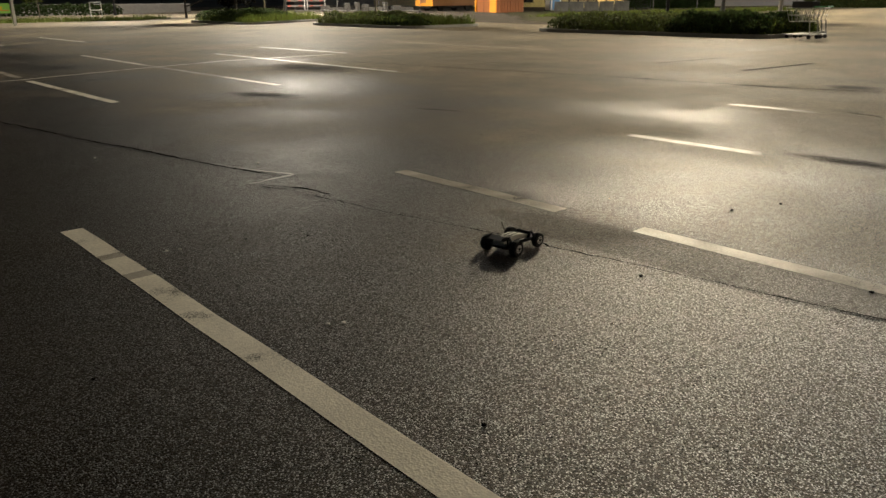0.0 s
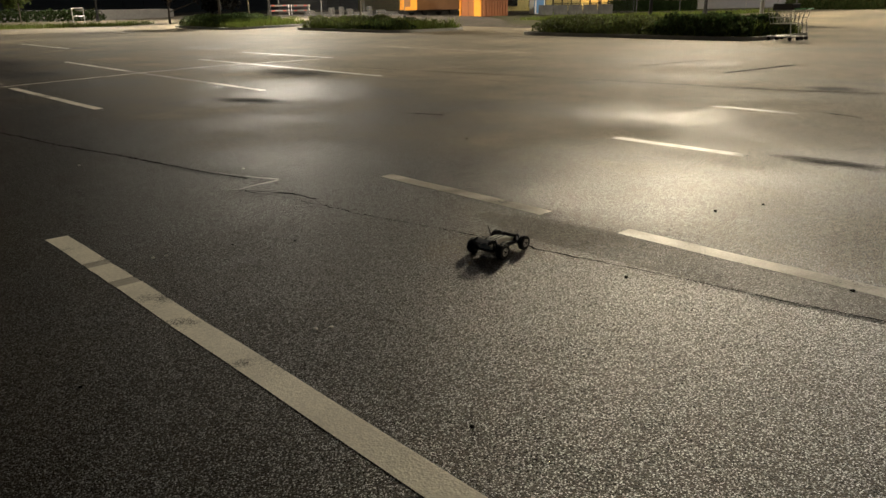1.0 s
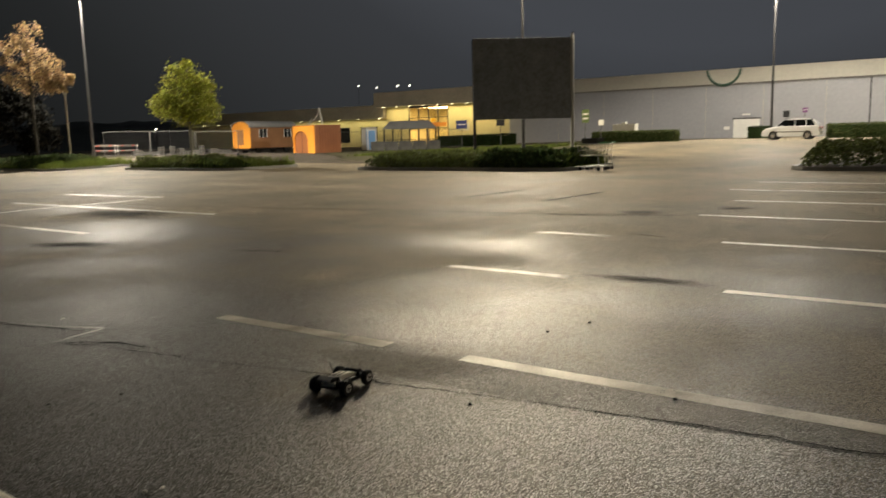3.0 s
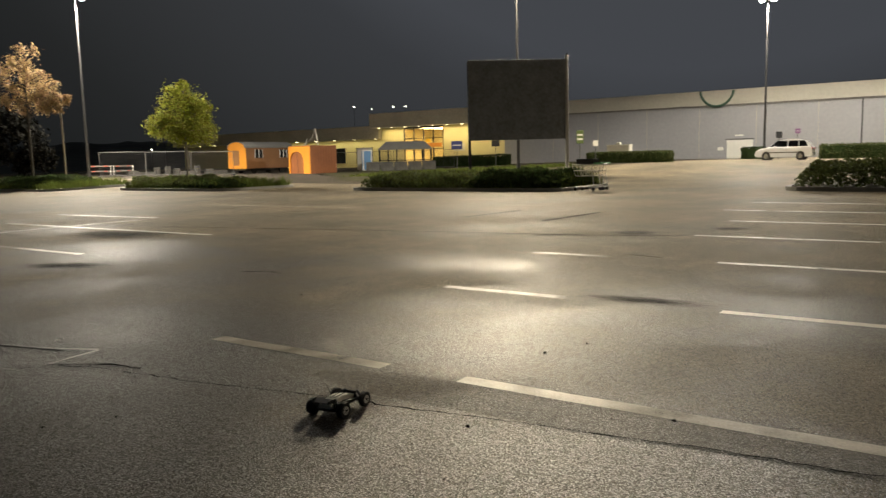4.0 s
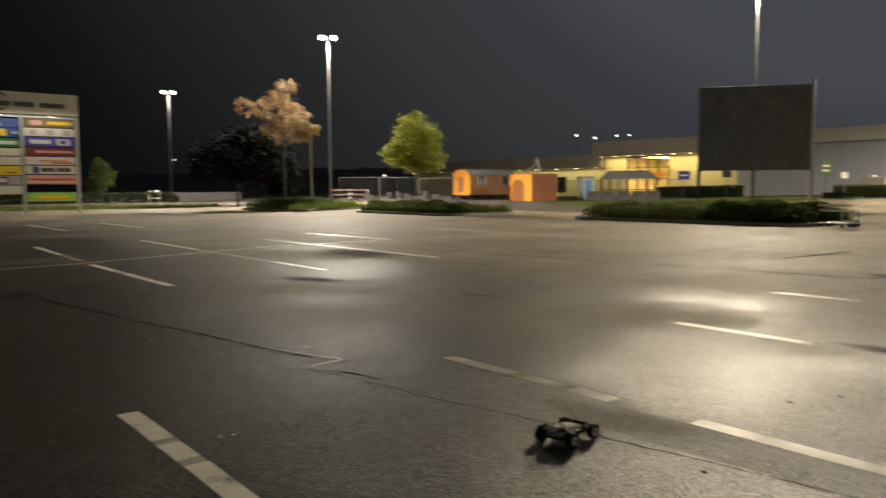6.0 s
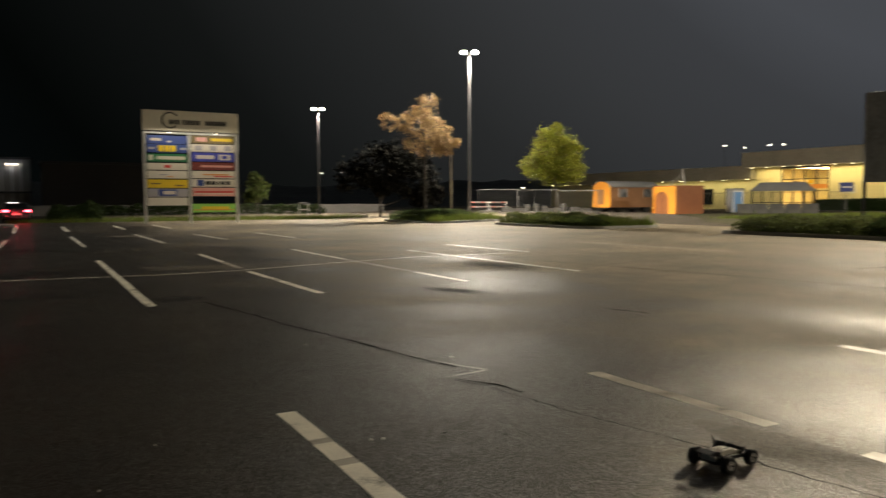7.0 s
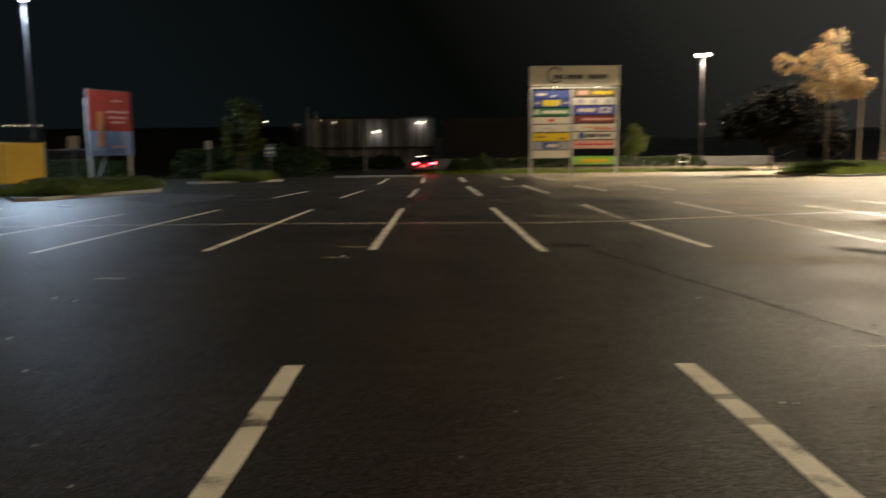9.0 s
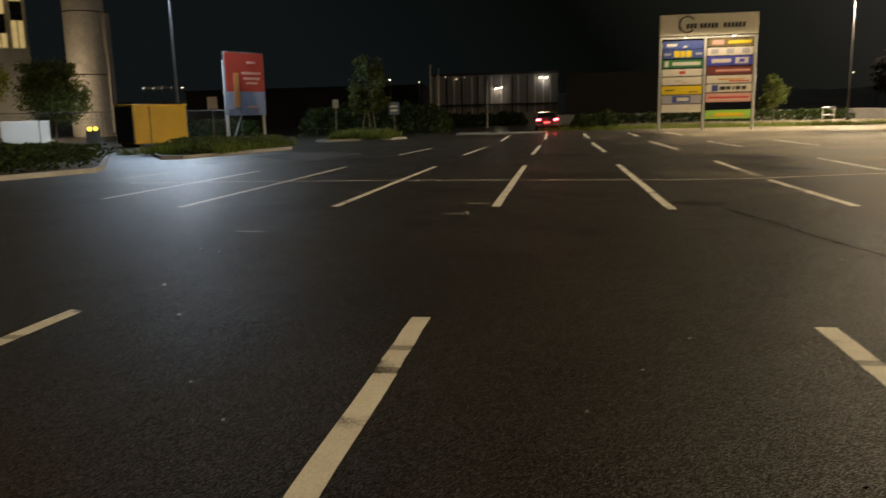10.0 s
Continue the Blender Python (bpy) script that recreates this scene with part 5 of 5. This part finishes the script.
# ---- west side ----
def poster_board():
    a, b_ = Vector((-22.0, 47.0)), Vector((-20.5, 49.7))
    d = b_ - a
    t = thing("poster_board", "red and blue advertising board on steel posts", "billboard", pose(a.x, a.y, 0, 0, 0, math.degrees(math.atan2(d.y, d.x))))
    L = d.length
    fr = part("frame", box(B(), (L / 2, 0.05, 3.7), (L + 0.12, 0.14, 4.12), 0.01), ZINC, t)
    part("poster", box(B(), (L / 2, -0.04, 4.45), (L, 0.05, 2.5)), RED, t, "red upper half of the poster")
    part("poster", box(B(), (L / 2, -0.04, 2.42), (L, 0.05, 1.54)), POSTER_BLUE, t, "grey-blue lower half of the poster")
    part("tower_picture", box(B(), (L * 0.25, -0.075, 3.3), (0.4, 0.02, 2.2)), POSTER_TAN, t)
    for z, w in ((5.1, 0.8), (4.4, 1.9), (4.05, 1.6), (3.75, 1.1), (2.2, 1.0)):
        part("lettering_bar", box(B(), (L * 0.66, -0.075, z), (w * 0.85, 0.02, 0.14)), paint("pale_pink_ink", (0.55, 0.30, 0.28)), t)
    for x in (0.05, L - 0.05):
        part("post", box(B(), (x, 0.18, 2.6), (0.2, 0.14, 5.2), 0.01), ALU, t)
    part("brace", rod(B(), (L * 0.4, 0.2, 1.7), (L * 0.4, 1.2, 0), 0.05), ALU, t)


poster_board()


def yellow_container():
    m = pose(-23.1, 37.6, 0, 0, 0, 62)
    t = thing("yellow_container", "yellow steel site container on timber blocks", "container", m)
    part("body", box(B(), (1.6, 0.9, 1.2), (3.3, 1.8, 2.05), 0.03), YELLOW, t)
    for x in (0.9,):
        part("seam", box(B(), (x, -0.012, 1.2), (0.04, 0.02, 1.95)), DARK, t)
    part("roof", box(B(), (1.6, 0.9, 2.26), (3.4, 1.9, 0.07), 0.01), YELLOW, t)
    for x in (0.3, 2.9):
        part("skid", box(B(), (x, 0.9, 0.09), (0.25, 1.8, 0.18)), DARK, t)
    # near-black panel puts the shade on the container's end into the colour
    part("shaded_end_panel", box(B(), (-0.08, 0.9, 1.2), (0.05, 1.7, 1.95)), DARK, t)


yellow_container()


def white_hoarding():
    x, y = place(-37.4, 59)
    t = thing("white_hoarding", "plain white board standing at the site fence", "board", pose(x, y, 0, 0, 0, 37))
    part("panel", box(B(), (0, 0, 0.85), (2.9, 0.08, 1.5), 0.01), WHITE, t)
    for q in (-1.2, 1.2):
        part("leg", box(B(), (q, 0.1, 0.5), (0.1, 0.1, 1.0)), DARK, t)


white_hoarding()
post_sign("small white sign on a thin post", *place(-16.8, 46), 2.4, 0.35, 0.5, paint("grey_sign", (0.3, 0.3, 0.3)), 17)
post_sign("blue and white direction sign on a post", *place(-12.5, 46.6), 2.2, 0.6, 0.75, paint("dull_blue_sign", (0.10, 0.14, 0.22)), 12, bars=2)
post_sign("tilted board on a post by the island", *place(-25.6, 40), 2.5, 0.5, 0.6, paint("beige_sign", (0.16, 0.13, 0.11)), 40)
solid("drain_cover", rod(B(), (0, 0, 0.0), (0, 0, 0.012), 0.35, n=20), DARK, "round iron drain cover set in wet asphalt", "drain", m=pose(-11.7, 22.2, 0))


def silo():
    x, y = place(-33.2, 85)
    t = thing("concrete_tower", "tall grey concrete tower lit from one side", "tower", pose(x, y, 0))
    part("shaft", rod(B(), (0, 0, 0), (0, 0, 24), 2.0, 1.75, 28), paint("pale_concrete", (0.36, 0.34, 0.31), 0.25), t)
    for z in (6, 12, 18):
        part("band", rod(B(), (0, 0, z), (0, 0, z + 0.12), 2.02 - z * 0.01, n=28), DARK_WALL, t)
    part("side_duct", box(B(), (2.0, 0.3, 6.0), (0.6, 0.8, 12.0), 0.03), GREY_WALL, t)


silo()


def lit_block():
    x, y = place(-40.5, 96)
    t = thing("lit_office_block", "pale building with lit upper windows between upright fins", "building", pose(x, y, 0, 0, 0, 38))
    part("wall", box(B(), (0, 0, 9), (13, 8, 18)), WALL_CREAM, t)
    lit = mat("lit_window", (0.5, 0.45, 0.3), 0.4, emit=(1.0, 0.78, 0.36), power=0.2)
    for k in range(8):
        part("window", box(B(), (-5.6 + k * 1.6, -4.02, 12.3), (1.1, 0.06, 6.2)), lit, t)
        part("fin", box(B(), (-6.4 + k * 1.6, -4.15, 12), (0.25, 0.35, 9)), WALL_CREAM, t)
        part("glazing_bar", box(B(), (-5.6 + k * 1.6, -4.07, 12.3), (0.08, 0.06, 6.2)), DARK, t)
        part("spandrel", box(B(), (-5.6 + k * 1.6, -4.08, 12.9 if k % 3 else 11.6), (1.1, 0.05, 1.9)), GLASS_DARK, t)


lit_block()


# ---- far side to the north ----
def far_block(label, x0, x1, y, h, material, fins, seed):
    t = thing("industrial_building", label, "building", pose(x0, y, 0), "far buildings")
    rng = random.Random(seed)
    L = x1 - x0
    part("wall", box(B(), (L / 2, 6, h / 2), (L, 12, h)), material, t)
    part("roof_edge", box(B(), (L / 2, 5.9, h + 0.15), (L + 0.4, 12.4, 0.3)), DARK, t)
    k = 0.8
    while k < L - 0.8 and fins:
        part("wall_fin", box(B(), (k, -0.08, h * 0.6), (0.18, 0.2, h * 0.75)), ALU if rng.random() < 0.5 else DARK, t)
        k += rng.uniform(0.8, 1.6)
    if fins:
        part("canopy", box(B(), (L / 2, -0.9, 2.7), (L, 1.8, 0.2)), DARK, t)
    return t


far_block("dim grey industrial building with a canopy and wall lamps", -18.5, -0.6, 108, 6.8, GREY_WALL, True, 1)
far_block("dark low building beyond the exit", 0.6, 14.0, 104, 6.2, DARK_WALL, False, 2)
far_block("dark low sheds behind the trees", -62, -22, 120, 6.0, DARK_WALL, False, 3)
for x, z in ((-9.2, 4.9), (-8.6, 5.0), (-3.0, 6.2), (-2.2, 6.2)):
    t = thing("wall_lamp", "bright lamp on a far building's wall", "lamp", pose(x, 107.8, z), "wall lamps")
    part("housing", box(B(), (0, 0.05, 0.12), (0.5, 0.25, 0.12), 0.02), DARK, t)
    part("lens", box(B(), (0, -0.02, 0), (0.36, 0.3, 0.12), 0.02), BULB, t)
    if x in (-9.2, -3.0):
        lamp_light("wall_light", "POINT", Matrix.Translation((x + 0.3, 106.9, z - 0.3)), 18, (0.9, 0.92, 1.0), size=0.2)


def far_lamp(az, d, z, k=1.0):
    x, y = place(az, d)
    g = hill_z(x, y)
    t = thing("street_lamp", "distant street lamp glowing on a thin pole", "street lamp", pose(x, y, g), "far street lamps")
    hh = max(z - g, 2.0)
    part("pole", rod(B(), (0, 0, -0.3), (0, 0, hh), 0.05, 0.04, 6), DARK, t)
    part("lamp_head", box(B(), (0, 0, hh), (0.0017 * d * k, 0.0017 * d * k, 0.0014 * d * k), 0.0005 * d * k), BULB, t)


def hill_z(x, y):
    r = math.hypot(x, y)
    if r < 150:
        return gz(x, y)
    az = math.degrees(math.atan2(x, y))
    top = np.interp(az, [-180, -60, -20, 8, 20, 45, 70, 100, 180], [6, 6, 7, 7, 6, 8, 8, 7, 6])
    return float(smooth01(150, 240, r) * (top + 2.0 * noise.noise(Vector((x * 0.02, y * 0.02, 0)))))


def hills():
    """Dark rising land round the lot, uneven with woods along its ridge."""
    rs = np.array([148, 160, 175, 190, 205, 220, 235, 255, 300])
    az = np.radians(np.arange(-180, 180, 0.75))
    v = []
    for i, r in enumerate(rs):
        for a in az:
            x, y = r * math.sin(a), r * math.cos(a)
            z = hill_z(x, y) - (0.3 if i == 0 else 0)
            if i >= 5:
                z += 1.6 * abs(noise.noise(Vector((x * 0.12, y * 0.12, 5)))) + 0.8 * abs(noise.noise(Vector((x * 0.5, y * 0.5, 9))))
            v.append((x, y, z))
    n = len(az)
    f = [(i * n + j, (i + 1) * n + j, (i + 1) * n + (j + 1) % n, i * n + (j + 1) % n) for i in range(len(rs) - 1) for j in range(n)]
    me = bpy.data.meshes.new("backdrop")
    me.from_pydata(v, [], f)
    me.materials.append(HILL)
    tagged(new("backdrop", me), "dark wooded hills behind the car park", "hill", kind="structure")


hills()
for az, d, z, *k in ((48.9, 205, 15.3), (50.2, 205, 14.6), (51.8, 230, 16.7), (52.7, 230, 16.8), (35.4, 118, 5.4), (34.5, 125, 3.6), (19.4, 150, 7.0, 0.6), (20.8, 150, 7.0, 0.6), (22.1, 150, 7.2, 0.6), (23.6, 150, 7.2, 0.6), (3.9, 135, 7.8, 0.5), (4.6, 135, 7.8, 0.5), (5.6, 135, 7.8, 0.5), (6.3, 135, 7.8, 0.5), (-8.4, 100, 6.2, 0.5), (-7.6, 100, 5.9, 0.6), (-7.0, 100, 6.1, 0.5), (-10.4, 90, 5.2, 0.5), (-12.6, 70, 4.6), (-29.8, 140, 7.0, 0.45), (-29.2, 140, 7.0, 0.45), (-28.6, 140, 7.0, 0.45), (-28.0, 140, 7.0, 0.45), (-27.3, 140, 7.0, 0.45), (47.3, 170, 8.2)):
    far_lamp(az, d, z, *k)


def low_wall():
    bm = box(B(), (17, 88, 0.55), (44, 0.25, 1.1), 0.02)
    solid("boundary_wall", bm, GREY_WALL, "low grey boundary wall behind the sign", "wall", kind="structure")
    bm = box(B(), (-4.4, 51.2, 0.06), (6, 1.6, 0.12), 0.02)
    solid("pavement", bm, KERB, "pale concrete pavement beside the exit", "pavement", kind="structure")
    t = thing("bike_rack", "small tubular steel stand by a lamp mast", "rack", pose(*place(18.0, 80), 0))
    for x in (-0.5, 0.5):
        bm = rod(B(), (x, 0, 0), (x, 0, 1.3), 0.04, n=6)
        part("upright", bm, ALU, t)
    for z in (1.3, 0.6):
        part("bar", rod(B(), (-0.5, 0, z), (0.5, 0, z), 0.04, n=6), ALU, t)


low_wall()



# ---- more of the far edge ----
planting("shrub_bed", "dark overgrown bushes behind the poster board", -20, 55, -9, 61, 2.4, 7000, 0.26, SHRUB_DARK, 31, base=0)
planting("shrub_bed", "dark bushes along the site edge", -34, 53, -23.5, 57, 1.6, 6000, 0.24, SHRUB_DARK, 32, base=0)
planting("shrub_bed", "low dark bushes before the far building", -17, 84, -4, 88, 1.7, 5000, 0.28, SHRUB_DARK, 33, base=0)
planting("shrub_bed", "dark scrub beside the boundary wall", 3, 84, 30, 87, 1.3, 7000, 0.26, SHRUB_DARK, 34, base=0)
for az, d, h in ((-9.6, 76, 6.2), (-9.0, 76, 5.8), (-5.4, 80, 4.6)):
    x, y = place(az, d)
    t = thing("flagpole", "bare slim flagpole before a far building", "pole", pose(x, y, 0), "flagpoles")
    part("shaft", rod(B(), (0, 0, 0), (0, 0, h), 0.07, 0.04, 8), ALU, t)
    part("cap", rod(B(), (0, 0, h), (0, 0, h + 0.1), 0.06, 0.02, 8), ALU, t)


def far_edge_lamps():
    x, y = place(-36.6, 80)
    # made-up lamp behind the trees, there to light the tower and the tree
    t = thing("added_floodlight", "added warm floodlight on a thin pole, hidden by trees", "lamp", pose(x, y, 0))
    part("pole", rod(B(), (0, 0, 0), (0, 0, 4.4), 0.08, 0.05, 8), ZINC, t)
    part("lamp_head", box(B(), (0.2, 0, 4.4), (0.4, 0.3, 0.2), 0.03), BULB, t)
    lamp_light("tower_fill_light", "POINT", Matrix.Translation((x + 0.5, y - 0.4, 4.2)), 700, (1.0, 0.84, 0.6), size=0.2)
    # yellow vehicle lights behind the fence; the stand holding them is made up
    x, y = place(-33.4, 58)
    t = thing("vehicle_lamps", "pair of yellow vehicle lamps on a dark stand", "lamp", pose(x, y, 0, 0, 0, 33))
    part("stand", box(B(), (0, 0, 0.45), (0.9, 0.1, 0.9), 0.02), DARK, t)
    for s in (-0.2, 0.2):
        part("lens", rod(B(), (s, -0.05, 0.95), (s, -0.13, 0.95), 0.13, n=14), mat("yellow_glow", (0.8, 0.6, 0.05), 0.3, emit=(1.0, 0.72, 0.08), power=3), t)


far_edge_lamps()


PALE_BOARD = paint("weathered_pale_board", (0.06, 0.057, 0.053), 0.4)
for az, d, w, h in ((33.2, 72, 0.9, 0.8), (34.0, 73, 1.6, 0.55), (34.8, 72, 0.35, 1.2), (35.5, 74, 0.3, 1.3), (36.1, 74, 0.5, 1.0), (36.8, 73, 1.3, 0.6), (37.5, 74, 0.35, 1.4), (38.3, 75, 0.8, 0.9), (39.0, 76, 1.4, 0.6)):
    t = thing("board_stack", "pale stacked building boards behind mesh fence", "building material", stand(az, d, h * 30), "stacks on the site")
    h *= 0.6
    n = 3 if h < 1 else 5
    for k in range(n):
        part("board", box(B(), (0.03 * (k % 2), 0, (k + 0.5) * h / n), (w, 0.42, h / n - 0.02), 0.008), PALE_BOARD, t)


# ---- toy car ----
WHITE_RIM = paint("dirty_white_rim", (0.62, 0.60, 0.56), 0.3)
TOY_BLACK = mat("black_nylon", (0.010, 0.010, 0.011), 0.45, grain=60, vary=0.3)
TOY_SHELL = mat("tan_toy_shell", (0.78, 0.74, 0.64), 0.3, grain=40, vary=0.2, big=18, spec=1.0)


def toy_buggy(m):
    """An off-road buggy about 0.40 m long, nose at +x."""
    t = thing("toy_buggy", "black radio-controlled toy buggy with white wheels and striped tan shell", "toy car", m)
    t.scale = (0.86, 0.8, 0.8)
    bm = B()
    prism(bm, [(0.17, 0.045), (0.175, 0.06), (0.10, 0.052), (-0.13, 0.052), (-0.18, 0.066), (-0.178, 0.05), (-0.13, 0.036), (0.11, 0.036)], -0.055, 0.055)
    part("chassis", bm, TOY_BLACK, t)
    for s in (-1, 1):
        bm = B()
        prism(bm, [(0.09, 0.05), (-0.1, 0.05), (-0.11, 0.075), (-0.02, 0.082), (0.07, 0.066)], s * 0.05, s * 0.08)
        part("side_pod", bm, TOY_BLACK, t)
    # shell: a low nose, a cab hump and a tail, narrower towards the top
    bm = B()
    prism(bm, [(0.165, 0.052), (0.16, 0.068), (0.09, 0.084), (0.05, 0.098), (0.0, 0.108), (-0.05, 0.108), (-0.10, 0.098), (-0.155, 0.085), (-0.16, 0.055)], -0.05, 0.05)
    for v in bm.verts:
        v.co.y *= 1 - 0.25 * max(0.0, (v.co.z - 0.06) / 0.09)
        if v.co.x > 0.1:
            v.co.y *= 0.6
    shell = part("shell", bm, TOY_SHELL, t)
    for y in (-0.014, 0.014):
        part("stripe", box(B(), (-0.02, y * 1.2, 0.109), (0.12, 0.005, 0.004), 0.001), TOY_BLACK, shell)
    for x, h in ((0.125, 0.10), (-0.125, 0.115)):
        part("shock_tower", box(B(), (x, 0, 0.05 + (h - 0.05) / 2), (0.008, 0.11, h - 0.05), 0.002), TOY_BLACK, t)
        for s in (-1, 1):
            sh = part("shock", rod(rod(B(), (x + 0.014, s * 0.048, h), (x + 0.014, s * 0.075, 0.07), 0.009, n=8), (x + 0.014, s * 0.075, 0.07), (x + 0.014, s * 0.092, 0.045), 0.004, n=6), TOY_BLACK, t)
            bm = B()
            for k in range(5):
                f = 0.35 + k * 0.13
                c = Vector((x + 0.014, s * (0.048 + 0.044 * f), h + (0.045 - h) * f))
                rod(bm, c, c + Vector((0, s * 0.003, -0.004)), 0.012, n=8)
            part("spring", bm, CHROME, sh)
            for dx in (-0.022, 0.022):
                part("wishbone", rod(B(), (x + dx, s * 0.03, 0.04), (x, s * 0.105, 0.045), 0.006, n=6), TOY_BLACK, t)
    wing = part("wing", box(B(), (-0.18, 0, 0.118), (0.055, 0.13, 0.006), 0.002, Matrix.Rotation(radians(-12), 3, "Y").to_4x4()), TOY_BLACK, t)
    for s in (-1, 1):
        part("end_plate", box(B(), (-0.18, s * 0.067, 0.12), (0.06, 0.004, 0.026), 0.001), TOY_BLACK, wing)
        part("wing_stay", rod(B(), (-0.13, s * 0.025, 0.09), (-0.175, s * 0.025, 0.116), 0.005, n=6), TOY_BLACK, t)
    part("bumper", box(B(), (0.188, 0, 0.052), (0.03, 0.10, 0.014), 0.004), TOY_BLACK, t)
    part("aerial", rod(B(), (-0.06, 0.02, 0.12), (-0.10, 0.024, 0.21), 0.0025, n=5), DIRTY_WHITE, t)
    part("motor", rod(B(), (-0.10, -0.045, 0.07), (-0.10, 0.045, 0.07), 0.026, n=14), TOY_BLACK, t)
    for x, r, w in ((0.125, 0.050, 0.036), (-0.125, 0.052, 0.046)):
        for s in (-1, 1):
            y0, y1 = s * 0.100, s * (0.100 + w)
            bm = B()
            rod(bm, (x, y0, r), (x, y1, r), r * 0.93, n=24)
            for k in range(24):
                a = 2 * math.pi * k / 24
                for q in (0.25, 0.75):
                    a2 = a + (q - 0.25) * 0.26
                    box(bm, (x + r * 0.94 * math.cos(a2), y0 + (y1 - y0) * q, r + r * 0.94 * math.sin(a2)), (0.006, w * 0.4, 0.006))
            wh = part("wheel", bm, RUBBER, t)
            part("rim", rod(B(), (x, y0 + (y1 - y0) * 0.8, r), (x, y1 + s * 0.001, r), 0.031, 0.028, n=18), WHITE_RIM, wh)
            part("hub", rod(B(), (x, y1, r), (x, y1 + s * 0.006, r), 0.009, n=8), TOY_BLACK, wh)
            for k in range(5):
                a = 2 * math.pi * k / 5
                part("rim_hole", rod(B(), (x + 0.018 * math.cos(a), y1, r + 0.018 * math.sin(a)), (x + 0.018 * math.cos(a), y1 + s * 0.002, r + 0.018 * math.sin(a)), 0.0045, n=8), TOY_BLACK, wh)


toy_buggy(pose(2.735, 2.125, 0.0, 0, 0, 8))
